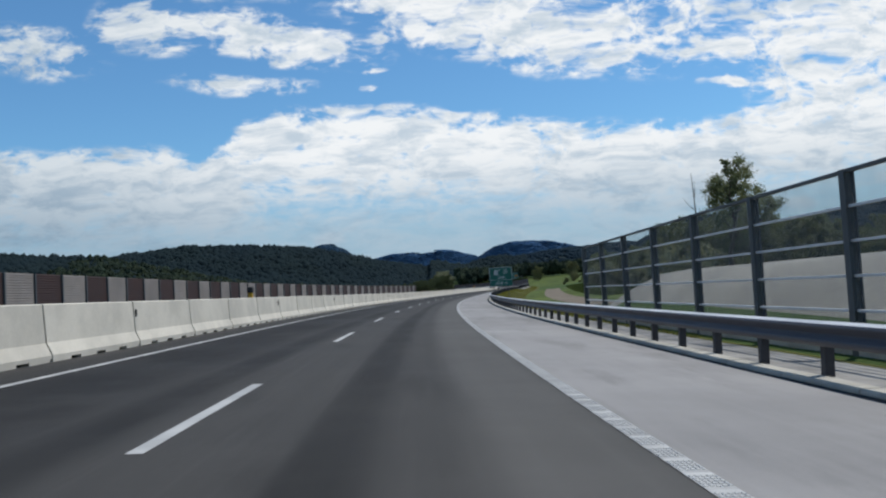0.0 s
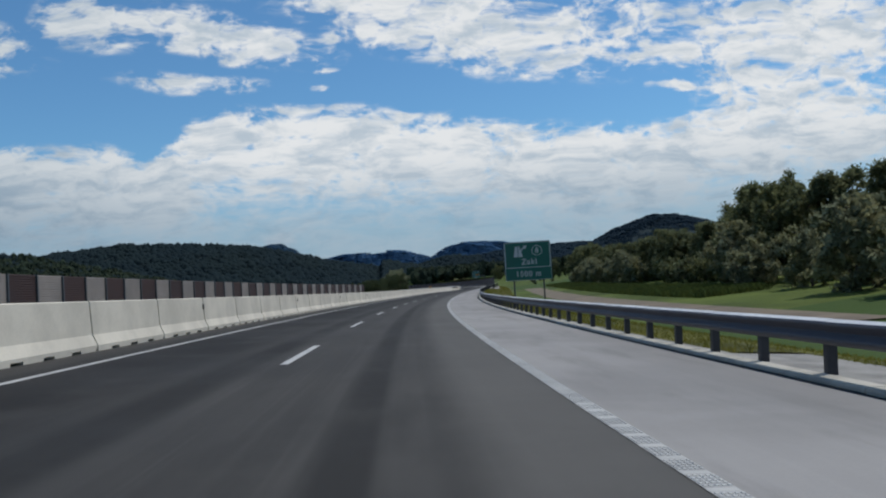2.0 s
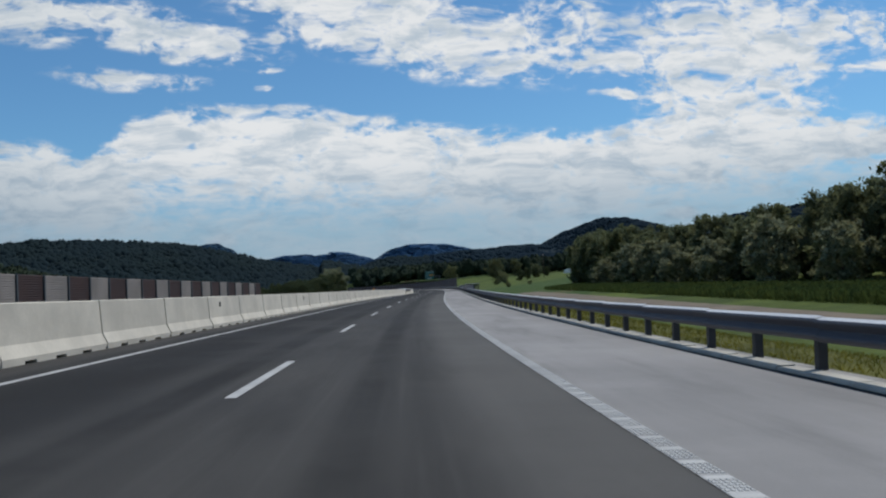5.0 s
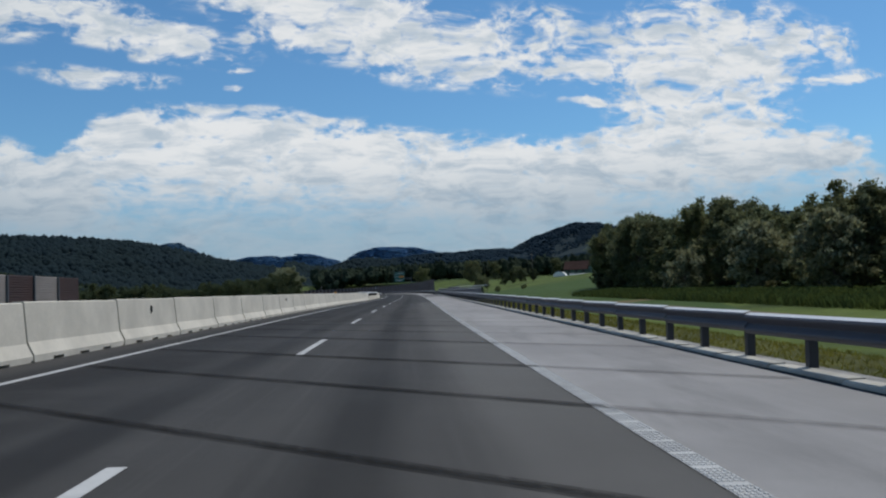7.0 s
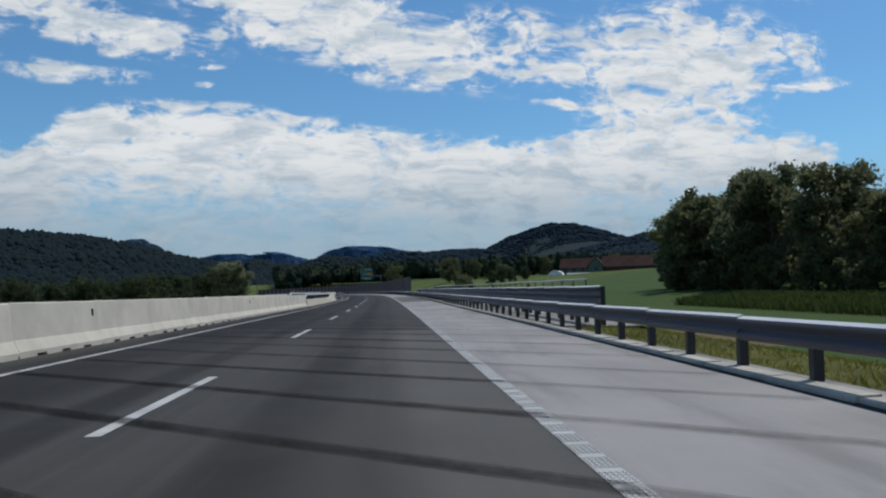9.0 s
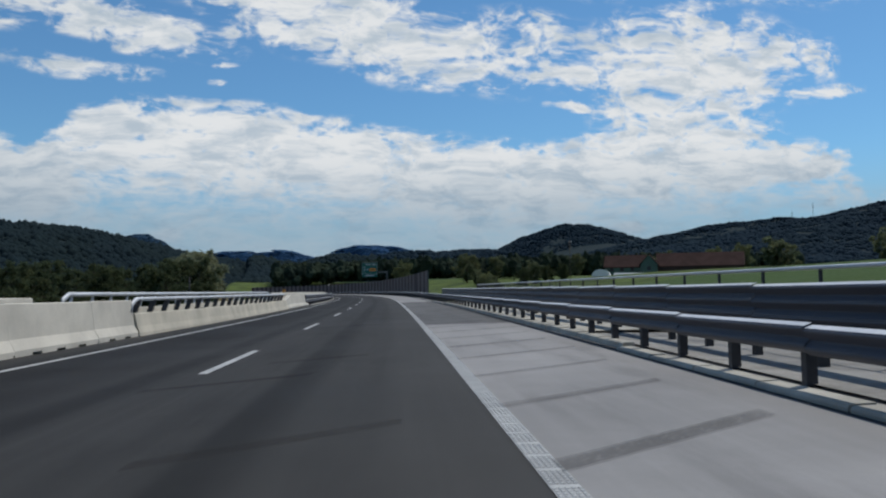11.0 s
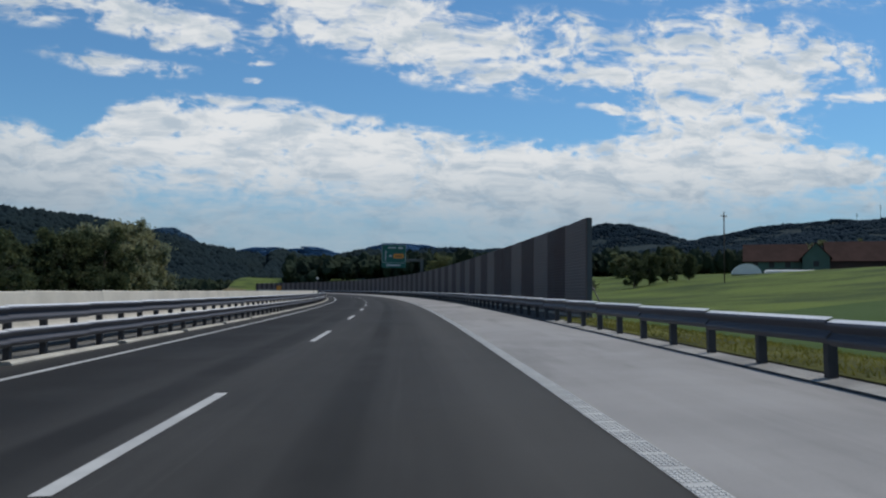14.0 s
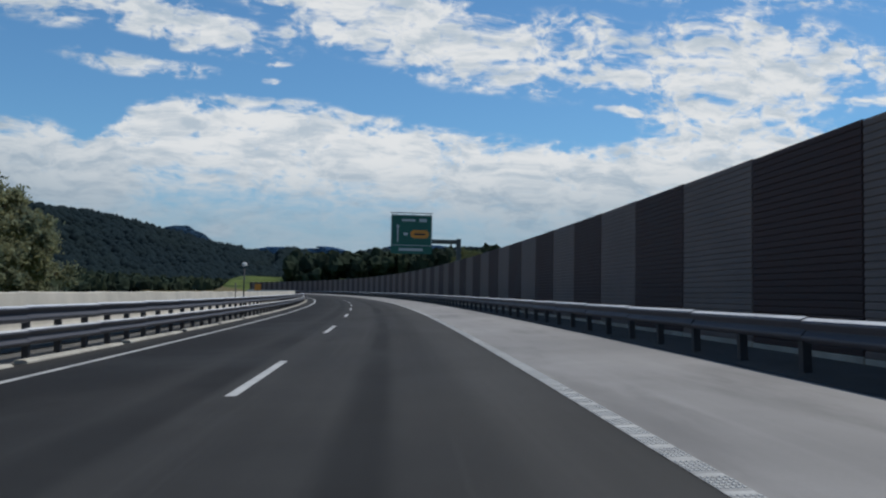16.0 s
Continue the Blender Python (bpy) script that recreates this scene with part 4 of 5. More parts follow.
# ---- the land: one sheet out to the horizon, with the hills on it ----
# hills: middle x, y, height, half widths across and along, turn in degrees
HILLS = [(-348, 1330, 90, 244, 120, 20), (-489, 1080, 69, 157, 160, 0), (-710, 1150, 91, 251, 200, 0), (-40, 1500, 30, 110, 120, 0), (105, 1510, 46, 62, 90, 0), (215, 1500, 51, 120, 90, 0),
         (-370, 2880, 177, 102, 200, 0), (-650, 2750, 135, 330, 200, 0), (-100, 2900, 66, 240, 200, 0),
         (698, 2250, 149, 152, 260, 0), (474, 2250, 90, 370, 200, 0), (1150, 1850, 120, 260, 300, 0),
         (1190, 1430, 143, 400, 260, 0), (1040, 1850, 129, 342, 200, 0)]
FAR_HILLS = [(393, 4350, 225, 192, 200, 0), (503, 4450, 225, 296, 200, 0), (862, 4400, 182, 299, 200, 0), (-5, 4400, 203, 250, 200, 0), (-190, 4400, 208, 240, 200, 0),
             (1500, 4300, 200, 500, 200, 0), (-1100, 4200, 170, 700, 200, 0)]


def bump(x, y, hills):
    z = np.zeros_like(x)
    for hx, hy, hh, rx, ry, turn in hills:
        c, s = math.cos(radians(turn)), math.sin(radians(turn))
        u, v = ((x - hx) * c + (y - hy) * s) / rx, (-(x - hx) * s + (y - hy) * c) / ry
        z = np.maximum(z, hh * np.exp(-0.4 * (u * u + v * v)))
    return z


def ripple(x, y, size, seed):
    r = np.random.RandomState(seed)
    z = np.zeros_like(x)
    for k in range(7):
        a, p, f = r.uniform(0, 6.28), r.uniform(0, 6.28), r.uniform(0.6, 1.7) / size
        z += np.sin((x * math.cos(a) + y * math.sin(a)) * f * 6.28 + p)
    return z / 7


def nearest_road(x, y):
    s, o = np.empty_like(x), np.empty_like(x)
    for i in range(0, len(x), 4000):
        d2 = (x[i:i + 4000, None] - LINE_X[None]) ** 2 + (y[i:i + 4000, None] - LINE_Y[None]) ** 2
        j = d2.argmin(1)
        s[i:i + 4000] = LINE_S[j]
        o[i:i + 4000] = (x[i:i + 4000] - LINE_X[j]) * np.cos(LINE_H[j]) + (y[i:i + 4000] - LINE_Y[j]) * np.sin(LINE_H[j])
        far = np.sqrt(d2[np.arange(len(j)), j])
        o[i:i + 4000] = np.where(np.abs(o[i:i + 4000]) < far * 0.7, far * np.where(x[i:i + 4000] > LINE_X[j], 1, -1), o[i:i + 4000])
    return s, o


def land(x, y):
    x, y = np.asarray(x, float).ravel(), np.asarray(y, float).ravel()
    s, o = nearest_road(x, y)
    road_z = on_road(s, np.clip(o, -21.5, 8.6), 0.0)[:, 2]
    right = np.interp(o, [8.3, 9.5, 13, 20, 40, 75, 110, 300, 900], [-0.06, -0.25, -0.9, -0.7, 0.7, 4.6, 6.2, 7.0, 7])
    # a low bank of bare earth behind the clear wall
    raised_bank = np.interp(o, [8.3, 9.4, 10.0, 11.8, 14, 26, 45], [-0.06, -0.2, 0.15, 1.5, 1.75, 1.9, 2.2])
    right = right + (raised_bank - right) * np.where(o < 46, np.clip((46 - s) / 8, 0, 1), 0) * np.clip((46 - o) / 12, 0, 1)
    left = np.interp(-o, [20.5, 23, 30, 60, 300, 900], [-0.1, -0.4, -2.0, -3.0, -3.0, -2.0])
    z = road_z + np.where(o > 8.3, right, np.where(o < -20.5, left, -0.45))
    away = np.clip((np.abs(o - (-6)) - 40) / 60, 0, 1)
    z += away * 0.8 * ripple(x, y, 90, 3)
    h = bump(x, y, HILLS) * (1 + 0.06 * ripple(x, y, 260, 5) + 0.05 * ripple(x, y, 75, 15)) + bump(x, y, FAR_HILLS) * (1 + 0.05 * ripple(x, y, 420, 8) + 0.04 * ripple(x, y, 150, 18))
    return z + h * np.clip((np.hypot(x - 20, y - 300) - 250) / 400, 0, 1)


def spaced(lo, hi, mid_lo, mid_hi, fine, grow):
    out, v, d = list(np.arange(mid_lo, mid_hi + fine, fine)), mid_hi + fine, fine
    while v < hi:
        d *= grow
        v += d
        out.append(v)
    v, d = mid_lo, fine
    while v > lo:
        d *= grow
        v -= d
        out.append(v)
    return np.array(sorted(out))


gx, gy = spaced(-4700, 4700, -60, 110, 2.5, 1.06), spaced(-2500, 4900, -44, 640, 5.0, 1.07)
X, Y = np.meshgrid(gx, gy)
GZ = land(X, Y)
nx = len(gx)
cells = [(r * nx + c, r * nx + c + 1, (r + 1) * nx + c + 1, (r + 1) * nx + c) for r in range(len(gy) - 1) for c in range(nx - 1)]
thing("ground", "rolling meadow and fields of mixed green beside the motorway, haze blue far off", "ground", kind="structure",
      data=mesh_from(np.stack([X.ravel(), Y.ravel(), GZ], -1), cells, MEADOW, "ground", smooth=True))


def draped(name, o0, o1, s0, s1, mat, lift=0.07):
    """A patch of ground cover laid on the land beside the road."""
    ss, oo = np.arange(s0, s1 + 1, 2.5), np.linspace(o0, o1, max(3, int((o1 - o0) / 1.2)))
    p = on_road(np.repeat(ss, len(oo)), np.tile(oo, len(ss)))
    edge = np.where((np.tile(oo, len(ss)) == oo[0]) | (np.tile(oo, len(ss)) == oo[-1]), -0.1, lift)
    p[:, 2] = land(p[:, 0], p[:, 1]) + edge
    n = len(oo)
    return mesh_from(p, [(r * n + c, r * n + c + 1, (r + 1) * n + c + 1, (r + 1) * n + c) for r in range(len(ss) - 1) for c in range(n - 1)], mat, name, smooth=True)


thing("verge", "yellow-green grass verge behind the guardrail", "grass", kind="structure",
      data=ribbon("verge", [(8.55, 0.0), (9.0, -0.03), (9.6, -0.12), (11.0, -0.35), (12.6, -0.72), (14.0, -1.2)], -38, 640, VERGE))
for s0, s1 in ((66, 262), (360.2, 404)):
    thing("verge", "yellow-green grass growing up to the guardrail posts", "grass", kind="structure",
          data=ribbon("verge", [(7.32, 0.03), (7.45, 0.058), (8.2, 0.045), (8.6, 0.012)], s0, s1, VERGE))


# ---- woods on the hills: many small crowns ----
def crowns(name, label, xs, ys, sizes, mat, fine, lift=0.3, squash=1.0, rag=0.2):
    """One mesh of uneven tree crowns standing on the land."""
    bm = bmesh.new()
    bmesh.ops.create_icosphere(bm, subdivisions=2 if fine else 1, radius=1.0)
    bm.verts.ensure_lookup_table()
    base = np.array([v.co[:] for v in bm.verts])
    tri = np.array([[v.index for v in f.verts] for f in bm.faces])
    bm.free()
    r = np.random.RandomState(11)
    n = len(xs)
    zs = land(xs, ys)
    rough = 1 + r.uniform(-rag, rag, (n, len(base), 1))
    tall = r.uniform(0.85, 1.5, (n, 1, 1))
    v = base[None] * rough * np.asarray(sizes)[:, None, None]
    v[:, :, 2:] *= tall * squash
    v += np.stack([xs, ys, zs + lift * np.asarray(sizes)], -1)[:, None, :]
    f = tri[None] + (np.arange(n) * len(base))[:, None, None]
    me = bpy.data.meshes.new(name)
    v, f = v.reshape(-1, 3), f.reshape(-1, 3)
    me.vertices.add(len(v))
    me.vertices.foreach_set("co", v.ravel())
    me.loops.add(len(f) * 3)
    me.loops.foreach_set("vertex_index", f.ravel())
    me.polygons.add(len(f))
    me.polygons.foreach_set("loop_start", np.arange(len(f)) * 3)
    me.polygons.foreach_set("use_smooth", np.full(len(f), not fine))
    me.update(calc_edges=True)
    me.materials.append(mat)
    return thing(name, label, "woods", kind="stuff", data=me)


def scatter(count, x0, x1, y0, y1, seed, least, hills=HILLS):
    """Places on the hills that are higher than least, more where it is steep."""
    r = np.random.RandomState(seed)
    xs, ys = r.uniform(x0, x1, count), r.uniform(y0, y1, count)
    keep = bump(xs, ys, hills) > least * (1 + 0.5 * ripple(xs, ys, 200, seed))
    return xs[keep], ys[keep]


a = scatter(90000, -1250, 150, 850, 1800, 21, 5)
crowns("wooded_hill", "dark green mixed wood covering the near hills", *a, 4.4 + 1.6 * ripple(*a, 60, 2) + np.random.RandomState(1).uniform(-1.8, 2.2, len(a[0])), WOODS, False, -0.35, 0.95)
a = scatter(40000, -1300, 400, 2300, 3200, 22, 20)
crowns("wooded_hill", "dark wood with a haze-blue tint on a pointed hill farther off", *a, np.random.RandomState(2).uniform(5, 10, len(a[0])), FAR_MID_WOODS, False, 0.05, 0.35)
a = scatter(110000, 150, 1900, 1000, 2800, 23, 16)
crowns("wooded_hill", "dark wood with a slight blue haze tint on the round hills by the valley", *a, 4.2 + 1.3 * ripple(*a, 90, 4) + np.random.RandomState(3).uniform(-1.6, 1.8, len(a[0])), MID_WOODS, False, -0.1, 0.6)
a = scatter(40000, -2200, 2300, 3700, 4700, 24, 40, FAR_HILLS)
crowns("wooded_hill", "distant wooded mountains in haze blue at the end of the valley", *a, np.random.RandomState(4).uniform(12, 22, len(a[0])), HAZE_WOODS, False, -0.02, 0.09)
r = np.random.RandomState(9)
bx, by = r.uniform(-420, 60, 9000), r.uniform(540, 1050, 9000)
s_, o_ = nearest_road(bx, by)
keep = o_ < -55
crowns("valley_wood", "dark belt of trees across the valley floor", bx[keep], by[keep], r.uniform(1.6, 3.6, keep.sum()), BELT, True, 1.0, 1.0, 0.4)
bx, by = r.uniform(20, 330, 8000), r.uniform(760, 1020, 8000)
keep = by > 800 - 0.2 * bx
crowns("valley_wood", "dark wood closing the valley ahead", bx[keep], by[keep], r.uniform(1.4, 3.2, keep.sum()), BELT, True, 3.0, 1.2, 0.4)

# ---- the bridge edge on the right ----
thing("gravel_strip", "grey gravel along the guardrail before the bridge", "gravel", kind="structure",
      data=ribbon("gravel_strip", [(7.20, 0.085), (8.0, 0.07), (9.3, 0.04), (9.6, -0.1)], 262, 312.98, GRAVEL))
thing("bridge_walkway", "pale concrete service walkway along the bridge edge", "walkway", kind="structure",
      data=ribbon("bridge_walkway", [(7.20, 0.10), (7.24, 0.13), (9.55, 0.13), (9.62, -0.3)], 313, 360, KERB, step=2.0))
rail_edge = thing("bridge_railing", "light steel railing with upright bars on the bridge edge", "railing", seat(268, 9.2, 0.13), group="bridge railings")
put("handrail", tube([on_road(s, 9.2, 1.36) for s in np.arange(268, 357, 2.0)], 0.03, ZINC, "handrail"), rail_edge, Matrix.Identity(4))
put("bottom_rail", tube([on_road(s, 9.2, 0.25) for s in np.arange(268, 357, 2.0)], 0.022, ZINC, "bottom_rail"), rail_edge, Matrix.Identity(4))
UPRIGHT = boxes([(-0.02, -0.03, 0.13, 0.02, 0.03, 1.35)], POST, "post", 0.003)
THIN = boxes([(-0.005, -0.005, 0.25, 0.005, 0.005, 1.34)], GALV, "bar")
for s in np.arange(268, 357, 2.0):
    put("post", UPRIGHT, rail_edge, seat(s, 9.2))
for s in np.arange(318, 356, 0.16):
    put("bar", THIN, rail_edge, seat(s, 9.2))


# ---- trees ----
def skin(points, radii, sides=7):
    verts, faces = [], []
    pts = [Vector(p) for p in points]
    for i, (p, r) in enumerate(zip(pts, radii)):
        d = (pts[min(i + 1, len(pts) - 1)] - pts[max(i - 1, 0)]).normalized()
        a = d.cross(Vector((0.3, 1, 0.1))).normalized()
        b = d.cross(a)
        verts += [p + r * (math.cos(6.2832 * k / sides) * a + math.sin(6.2832 * k / sides) * b) for k in range(sides)]
    for i in range(len(pts) - 1):
        faces += [(i * sides + k, i * sides + (k + 1) % sides, (i + 1) * sides + (k + 1) % sides, (i + 1) * sides + k) for k in range(sides)]
    return verts, faces


def tree_meshes(seed, tall, spread, leaves, leaf, mat, low=0.25, airy=0.0):
    """A tapered trunk with limbs, and a crown of many small leaves in uneven clumps."""
    r = random.Random(seed)
    verts, faces = [], []

    def add(points, radii):
        v, f = skin(points, radii)
        k = len(verts)
        verts.extend(v)
        faces.extend([tuple(i + k for i in q) for q in f])

    bend = [(r.uniform(-0.25, 0.25) * i, r.uniform(-0.25, 0.25) * i, tall * 0.9 * i / 6 - (0.8 if i == 0 else 0)) for i in range(7)]
    add(bend, [0.028 * tall * (1 - i / 6.6) for i in range(7)])
    clumps = []
    for i in range(22):
        h = low + (0.94 - low) * (i + r.random()) / 22
        base = Vector(bend[min(6, int(h * 6))]) * (1 - (h * 6) % 1) + Vector(bend[min(6, int(h * 6) + 1)]) * ((h * 6) % 1)
        out = spread * (1.15 - abs(h - 0.45) * 1.25) * r.uniform(0.55, 1.0)
        a = i * 2.4 + r.uniform(-0.5, 0.5)
        tip = base + Vector((math.cos(a) * out, math.sin(a) * out, r.uniform(0.04, 0.2) * tall))
        mid = (base + tip) / 2 + Vector((0, 0, 0.03 * tall))
        add([base, mid, tip], [0.011 * tall * (1.1 - h), 0.007 * tall * (1.1 - h), 0.02])
        for k in range(4):
            q = tip + Vector([r.uniform(-0.3, 0.3) * spread for _ in range(3)])
            clumps.append((q, r.uniform(0.12, 0.27) * spread))
            add([mid.lerp(tip, 0.5), q], [0.03, 0.012])
        clumps.append((mid, 0.2 * spread))
    clumps.append((Vector(bend[6]) + Vector((0, 0, 0.05 * tall)), 0.28 * spread))
    trunk = mesh_from(verts, faces, BARK, "trunk", smooth=True)
    g = np.random.RandomState(seed)
    weight = np.array([c[1] ** 2 for c in clumps])
    pick = g.choice(len(clumps), leaves, p=weight / weight.sum())
    d = g.normal(size=(leaves, 3))
    d /= np.linalg.norm(d, axis=1)[:, None]
    reach = np.minimum(np.abs(g.normal(0.62, 0.34 + 0.3 * airy, leaves)), 1.7)
    mid = np.array([c[0][:] for c in clumps])[pick] + d * (np.array([c[1] for c in clumps])[pick] * reach)[:, None] * (1, 1, 0.8)
    a = g.normal(size=(leaves, 3))
    a /= np.linalg.norm(a, axis=1)[:, None]
    b = np.cross(a, g.normal(size=(leaves, 3)))
    b /= np.linalg.norm(b, axis=1)[:, None]
    size = g.uniform(0.6, 1.3, leaves)[:, None] * leaf
    quad = np.stack([mid - a * size, mid + b * size * 0.45, mid + a * size, mid - b * size * 0.45], 1).reshape(-1, 3)
    f = np.arange(leaves * 4).reshape(-1, 4)
    crown = mesh_from(quad, f, mat, "crown")
    return trunk, crown


def tree(name, label, meshes, x, y, scale=1.0, turn=0.0, sink=0.0, group="roadside trees"):
    z = float(land([x], [y])[0]) - sink
    scale = scale / max(v.co.z for v in meshes[1].vertices) if scale > 2.3 else scale
    m = Matrix.Translation((x, y, z)) @ Matrix.Rotation(turn, 4, "Z") @ Matrix.Scale(scale, 4)
    ob = thing(name, label, "tree" if name != "bush" else "bush", m, group=group)
    put("trunk", meshes[0], ob)
    put("crown", meshes[1], ob)
    return ob


OAKS = [tree_meshes(3, 11.0, 4.2, 15000, 0.25, LEAF, 0.06), tree_meshes(8, 11.0, 3.6, 13000, 0.25, LEAF_DARK, 0.05), tree_meshes(14, 11.0, 4.6, 15000, 0.26, LEAF_DARK, 0.04)]
ASH = tree_meshes(21, 16.0, 4.7, 13000, 0.17, LEAF, 0.45, 0.1)
SLIM = tree_meshes(25, 15.0, 1.9, 2600, 0.2, LEAF_DARK, 0.45, 0.2)
WILLOWS = [tree_meshes(31, 6.0, 3.3, 6500, 0.26, LEAF_PALE, 0.05), tree_meshes(37, 6.0, 2.9, 6000, 0.26, LEAF_PALE, 0.03)]
BUSHES = [tree_meshes(41, 3.0, 1.8, 3000, 0.20, LEAF, 0.02), tree_meshes(43, 3.0, 1.7, 3000, 0.20, LEAF_DARK, 0.02)]


def recoloured(pair, mat):
    crown = pair[1].copy()
    crown.materials[0] = mat
    return pair[0], crown


DEEP = [recoloured(k, LEAF_DEEP) for k in OAKS]
SILVER = [recoloured(k, LEAF_PALE) for k in OAKS]


def beside(s, o):
    p = on_road(s, o)
    return float(p[0]), float(p[1])


r = random.Random(77)
tree("tree", "tall airy ash with thin grey-green crown above the wood", ASH, *beside(99, 35), 15.0, 0.4)
tree("tree", "slim tall tree with a bare stem and few leaves", SLIM, *beside(72, 26.9), 11.3, 2.1)
tree("tree", "airy thin-crowned tree behind the slim ones", ASH, *beside(84, 33), 10.5, 3.3)
spot = beside(75, 24.9)
bare = thing("dead_tree", "bare thin dead tree trunk beside the ash", "tree", Matrix.Translation((*spot, float(land([spot[0]], [spot[1]])[0]) - 0.3)) @ Matrix.Scale(0.82, 4))
v, f = skin([(0, 0, 0), (0.1, 0.1, 5), (0, 0.2, 9), (-0.25, 0.1, 13.5)], [0.16, 0.12, 0.08, 0.02])
put("trunk", mesh_from(v, f, BARK, "trunk", smooth=True), bare)
for h, a in ((8, 0.5), (9.5, 2.6), (11, 4.4), (6.5, 3.5)):
    v, f = skin([(0, 0.15, h), (math.cos(a) * 0.8, math.sin(a) * 0.8, h + 0.7), (math.cos(a) * 1.3, math.sin(a) * 1.3, h + 1.5)], [0.04, 0.03, 0.008], 5)
    put("limb", mesh_from(v, f, BARK, "limb"), bare)
wood_label = "dark leafy tree in the strip of woodland beside the field"
for s in np.arange(72.8, 340, 5.6):
    for row in range(2):
        if row == 0 and 289.5 < s < 295:
            continue
        o = 37 + 8 * row + r.uniform(-2.5, 2.5)
        tall = float(np.interp(s, [72, 84, 95, 112, 119, 126, 131, 141, 158, 163, 180, 190, 205, 255, 263, 273, 284, 289, 298, 306, 314, 322, 330, 338], [4.0, 6.0, 7.5, 9.0, 9.2, 10.4, 10.7, 9.8, 8.0, 7.6, 7.8, 8.2, 7.4, 8.0, 7.4, 9.6, 10.4, 6.6, 6.8, 11.6, 11.8, 11.6, 11.2, 9.0])) * r.uniform(0.9, 1.03) * (1 - 0.2 * row)
        tree("tree", wood_label, OAKS[r.randrange(3)], *beside(s + r.uniform(-2.5, 2.5), o), tall, r.uniform(0, 6))
tree("tree", wood_label, OAKS[1], *beside(292.5, 35.5), 6.6, 1.0)
for s in np.arange(86, 338, 4.2):
    for o in (34.5, 42.0):
        tree("bush", "dense dark undergrowth bush at the foot of the wood", BUSHES[r.randrange(2)], *beside(s + r.uniform(-1.5, 1.5), o + r.uniform(-1.2, 1.2)), r.uniform(2.8, 4.2), r.uniform(0, 6), group="undergrowth")
for s in list(np.arange(86, 104, 5.0)) + list(np.arange(108, 135, 8.0)) + [192, 204, 221, 229, 243, 258, 274]:
    tree("tree", "pale silvery willow in front of the woodland", WILLOWS[r.randrange(2)], *beside(s + r.uniform(-2, 2), (27.5 if s < 106 else 31) + r.uniform(-1.5, 1.5)), r.uniform(4.4, 6.2), r.uniform(0, 6))
for s, o, k in ((352, 45, 1.2), (372, 62, 1.4), (402, 88, 1.6), (446, 78, 1.5), (470, 120, 2.2), (520, 130, 2.4), (560, 110, 2.0), (600, 60, 1.6), (585, 75, 1.8), (570, 52, 1.4)):
    tree("bush", "dark rounded bush standing in the meadow", BUSHES[r.randrange(2)], *beside(s, o), k, r.uniform(0, 6), group="meadow bushes")
for s, o, k in ((640, 70, 1.0), (655, 90, 0.9), (620, 110, 0.8), (560, 140, 0.8), (600, 160, 0.9), (520, 165, 0.8), (690, 60, 1.0), (480, 150, 0.7)):
    tree("tree", "dark tree by the farm across the meadow", OAKS[r.randrange(3)], *beside(s, o), k, r.uniform(0, 6), group="meadow trees")
for x, y, k in ((60, 406, 1.4), (68, 409, 1.2), (78, 522, 2.6), (83, 524, 2.4)):
    tree("bush", "dark rounded bush standing in the meadow", BUSHES[r.randrange(2)], x, y, k / 3.2, r.uniform(0, 6), group="meadow bushes")
for x, y, k in ((88, 516, 5.6), (92, 519, 6.2), (97, 523, 5.4), (103, 527, 5.0)):
    tree("tree", "dark tree by the farm across the meadow", DEEP[r.randrange(3)], x, y, k, r.uniform(0, 6), group="meadow trees")
# left of the opposite carriageway
for s in list(np.arange(268, 490, 8.5)) + [492, 498, 505, 511, 517, 523, 528, 533, 538, 543]:
    o = -35 - (r.uniform(0, 14) if s < 490 else r.uniform(0, 4))
    tall = float(np.interp(s, [268, 330, 440, 490, 518, 529, 536, 545], [6.0, 7.0, 9.5, 11.8, 15.2, 17.0, 12.5, 8.0])) * r.uniform(0.88, 1.04)
    kind = SILVER[r.randrange(3)] if s > 500 else DEEP[r.randrange(3)]
    tree("tree", "leafy green tree beyond the opposite carriageway", kind, *beside(s, o), tall, r.uniform(0, 6))
for s in np.arange(250, 545, 9.0):
    tree("tree", "leafy green tree beyond the opposite carriageway", DEEP[r.randrange(3)], *beside(s, -56 - r.uniform(0, 12)), r.uniform(6.5, 9.0), r.uniform(0, 6))

# ---- fields: a ploughed strip and a stand of maize ----
thing("soil_strip", "bare brown soil strip along the field edge", "soil", kind="structure", data=draped("soil_strip", 15.5, 21.5, 84, 285, SOIL))
thing("bare_ground", "pale bare earth behind the clear noise wall", "soil", kind="structure", data=draped("bare_ground", 9.7, 22.0, -30, 41, BARE))
g = np.random.RandomState(5)
n = 70000
ms, mo = g.uniform(118, 300, n), g.uniform(23.0, 28.5, n)
base = on_road(ms, mo, 0.0)
base[:, 2] = land(base[:, 0], base[:, 1])
h = g.uniform(0.25, 0.6, n)
ang = g.uniform(0, 6.28, n)
side = np.stack([np.cos(ang), np.sin(ang), np.zeros(n)], -1) * g.uniform(0.02, 0.05, n)[:, None]
top = base + np.stack([g.normal(0, 0.16, n), g.normal(0, 0.16, n), h], -1)
blade = np.stack([base - side * 0.6, base + side * 0.6, top + side, top - side], 1).reshape(-1, 3)
thing("maize_field", "low green young maize along the woodland", "crop", kind="stuff", data=mesh_from(blade, np.arange(4 * n).reshape(-1, 4), CROP, "maize_field"))

# tufts of the verge
n = 120000
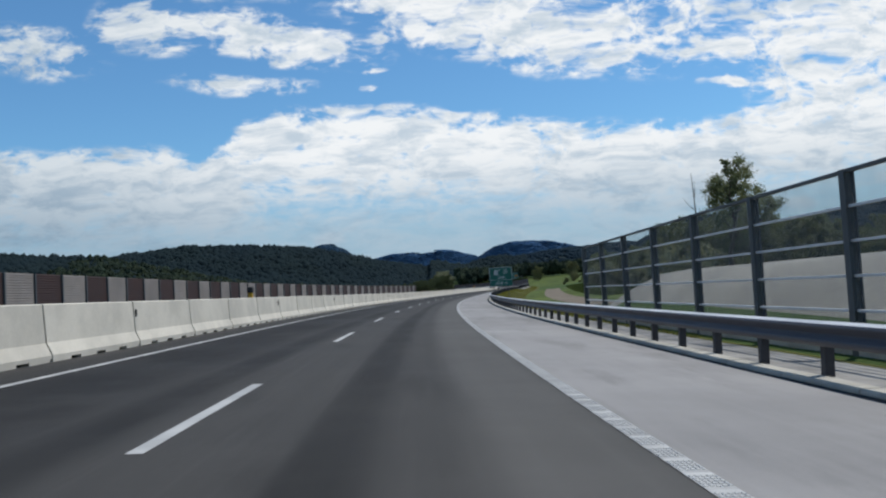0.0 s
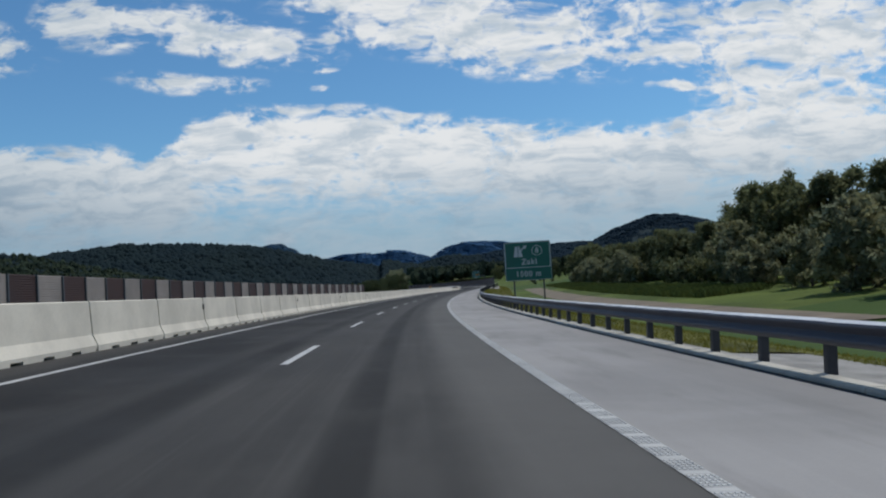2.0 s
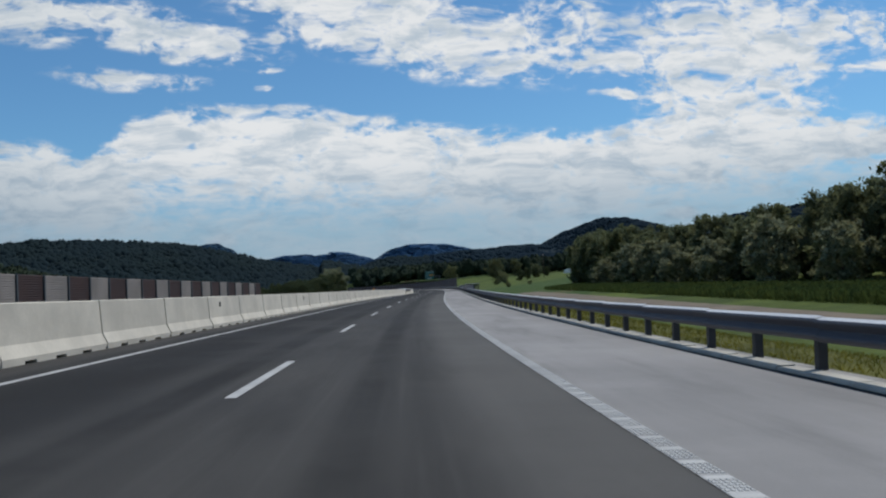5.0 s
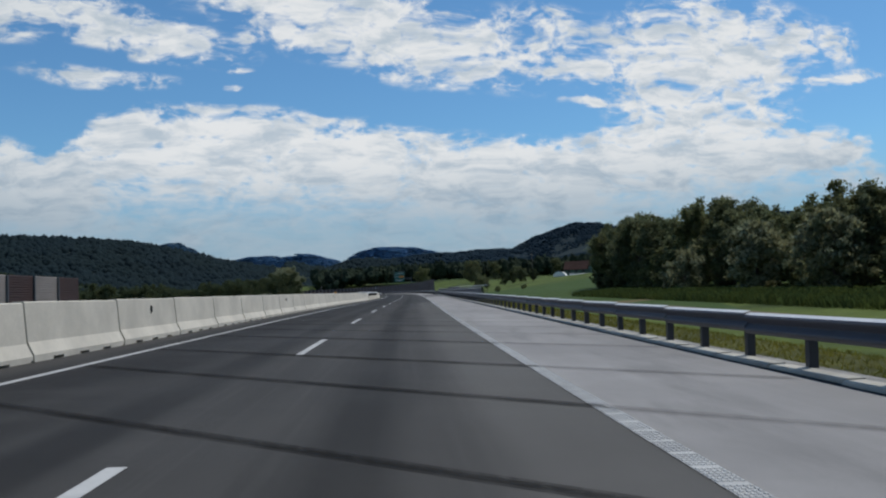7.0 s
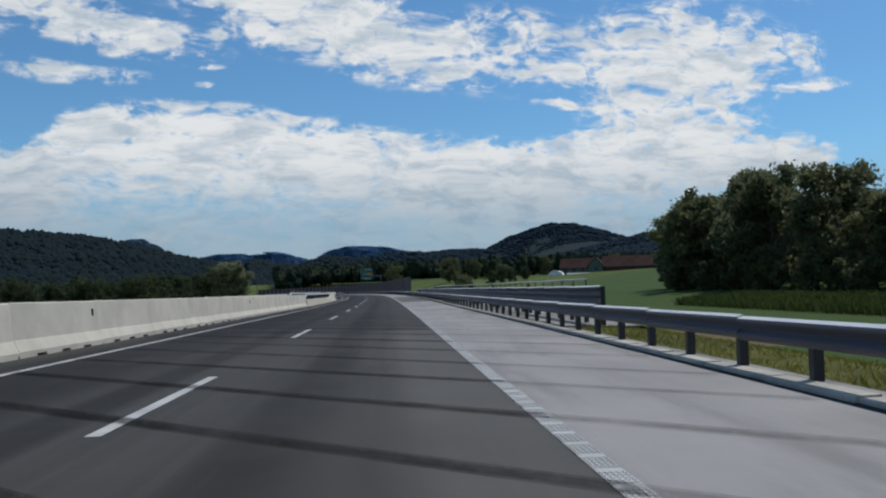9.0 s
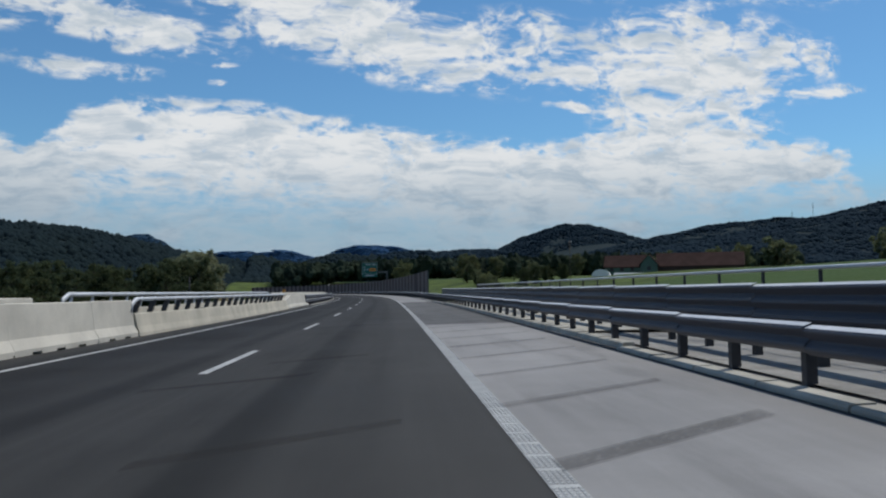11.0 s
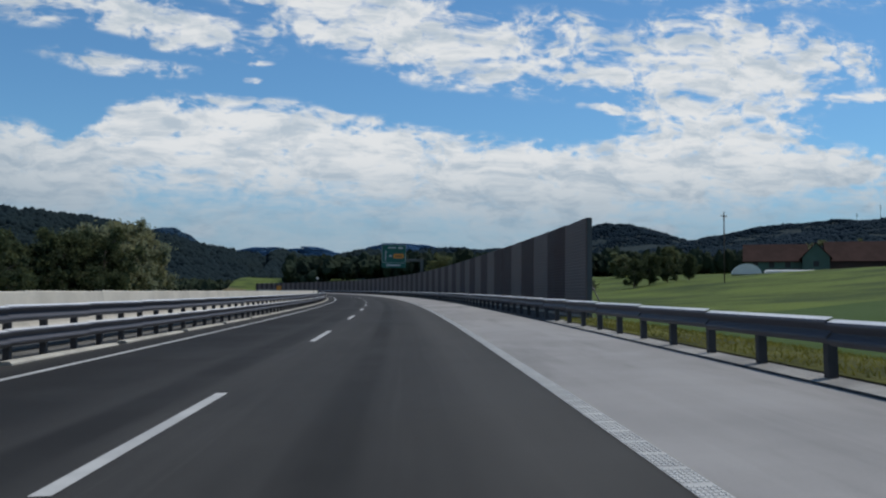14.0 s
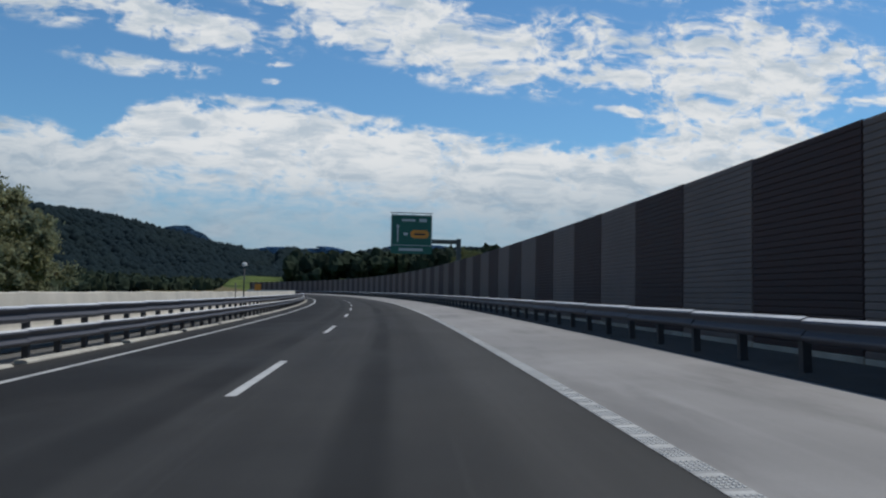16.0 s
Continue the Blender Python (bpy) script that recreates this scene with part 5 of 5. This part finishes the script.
ts, to = g.uniform(20, 470, n), 7.4 + 5.2 * g.uniform(0, 1, n) ** 1.6
keep = ~((ts < 66) & (to < 8.5)) & ~((ts > 262) & (ts < 360) & (to < 9.8)) & ~(ts > 405)
ts, to = ts[keep], to[keep]
n = len(ts)
base = on_road(ts, to, np.interp(to, [7.4, 8.2, 8.55, 9.0, 9.6, 11.0, 12.6, 14.0], [0.06, 0.05, 0.02, -0.03, -0.12, -0.35, -0.72, -1.2]) - 0.02)
h = g.uniform(0.03, 0.13, n)
ang = g.uniform(0, 6.28, n)
side = np.stack([np.cos(ang), np.sin(ang), np.zeros(n)], -1) * g.uniform(0.008, 0.022, n)[:, None]
top = base + np.stack([g.normal(0, 0.06, n), g.normal(0, 0.06, n), h], -1)
blade = np.stack([base - side, base + side, top], 1).reshape(-1, 3)
thing("verge_grass", "long yellow-green grass tufts on the verge", "grass", kind="stuff", data=mesh_from(blade, np.arange(3 * n).reshape(-1, 3), BLADE, "verge_grass"))


# ---- the farm across the meadow ----
def gable(length, width, eave, ridge, mat, name):
    return extruded([(-width / 2, 0), (width / 2, 0), (width / 2, eave), (0, ridge), (-width / 2, eave)], length, mat, name)


def roof(length, width, eave, ridge, name):
    w = width / 2 + 0.5
    drop = (ridge - eave) / (width / 2) * 0.5
    return extruded([(-w, eave - drop + 0.02), (0, ridge + 0.02), (w, eave - drop + 0.02), (w, eave - drop + 0.22), (0, ridge + 0.24), (-w, eave - drop + 0.22)], length + 0.8, ROOF, name, -0.4)


fz = float(land([130], [530])[0])
farm = thing("farmhouse", "long farm building with red-brown tile roofs and a green gable", "farm building", Matrix.Translation((131, 531, fz)) @ Matrix.Rotation(radians(-28), 4, "Z"))
wing = PLACE[farm] @ Matrix.Translation((-13.0, 3, -0.5)) @ Matrix.Rotation(radians(-90), 4, "Z")
put("wall", gable(11.5, 8, 3.2, 6.4, WALLGREEN, "wall"), farm, wing, "grey-green rendered wing")
put("roof", roof(11.5, 8, 3.2, 6.4, "roof"), farm, wing, "red-brown tile roof")
wing = PLACE[farm] @ Matrix.Translation((2.2, 3, -0.5)) @ Matrix.Rotation(radians(-90), 4, "Z")
put("wall", gable(24.0, 9, 3.2, 6.8, BROWN, "wall"), farm, wing, "dark brown timber wing")
put("roof", roof(24.0, 9, 3.2, 6.8, "roof"), farm, wing, "red-brown tile roof")
front = PLACE[farm] @ Matrix.Translation((0, -3.5, -0.5))
put("wall", gable(8.0, 4.8, 3.8, 6.4, WALLGREEN, "wall"), farm, front, "pale green gable wall")
put("roof", roof(8.0, 4.8, 3.8, 6.4, "roof"), farm, front)
put("window", boxes([(-0.5, -0.03, 1.9, 0.5, 0.0, 3.0)], BLACK, "window"), farm, front)
for x in (-11.5, -8.5, -5.5):
    put("window", boxes([(x, -1.04, 1.3, x + 1.0, -1.0, 2.4)], BLACK, "window"), farm, PLACE[farm])
for x, y, long in ((-5.0, -9, 9.0), (6, -8, 4.2)):
    cover_sheet = thing("covered_stack", "low white covered stack in front of the farm", "stack", PLACE[farm] @ Matrix.Translation((x, y, -0.4)), group="stacks by the farm")
    put("cover", boxes([(-long / 2, -1, 0, long / 2, 1, 1.0)], PLASTER, "cover", 0.25), cover_sheet)
wz = float(land([115.6], [529])[0])
tunnel = thing("poly_tunnel", "small white arched plastic tunnel in the meadow", "poly tunnel", Matrix.Translation((113, 524, wz - 0.1)) @ Matrix.Rotation(radians(-25), 4, "Z"))
arch = [(2.6 * math.cos(a), 2.0 * math.sin(a)) for a in np.linspace(0, math.pi, 13)]
put("cover", extruded(arch, 6.0, PLASTER, "cover"), tunnel)
pz = float(land([94], [495])[0])
pole = thing("utility_pole", "dark wooden utility pole with a crossarm in the meadow", "utility pole", Matrix.Translation((94, 495, pz)))
put("pole", tube([(0, 0, -0.5), (0, 0, 10.6)], 0.09, BARK, "pole"), pole)
put("crossarm", boxes([(-0.45, -0.05, 9.9, 0.45, 0.05, 10.02)], BARK, "crossarm", 0.01), pole)
for x in (-0.4, 0.4):
    put("insulator", tube([(x, 0, 10.0), (x, 0, 10.25)], 0.05, PLASTER, "insulator"), pole)


# ---- masts on the ridge ----
for x, y, tall in ((837, 1500, 26.0), (811, 1516, 16.0)):
    mz = float(land([x], [y])[0])
    aerial = thing("radio_mast", "thin radio mast standing on the wooded ridge", "mast", Matrix.Translation((x, y, mz)), group="masts on the ridge")
    v, f = skin([(0, 0, -3), (0, 0, tall * 0.5), (0, 0, tall)], [0.4, 0.28, 0.16], 6)
    put("pole", mesh_from(v, f, POST, "pole"), aerial)
    put("antenna", boxes([(-1.6, -0.3, tall * 0.72, 1.6, 0.3, tall * 0.75), (-1.2, -0.3, tall * 0.86, 1.2, 0.3, tall * 0.89)], POST, "antenna"), aerial)
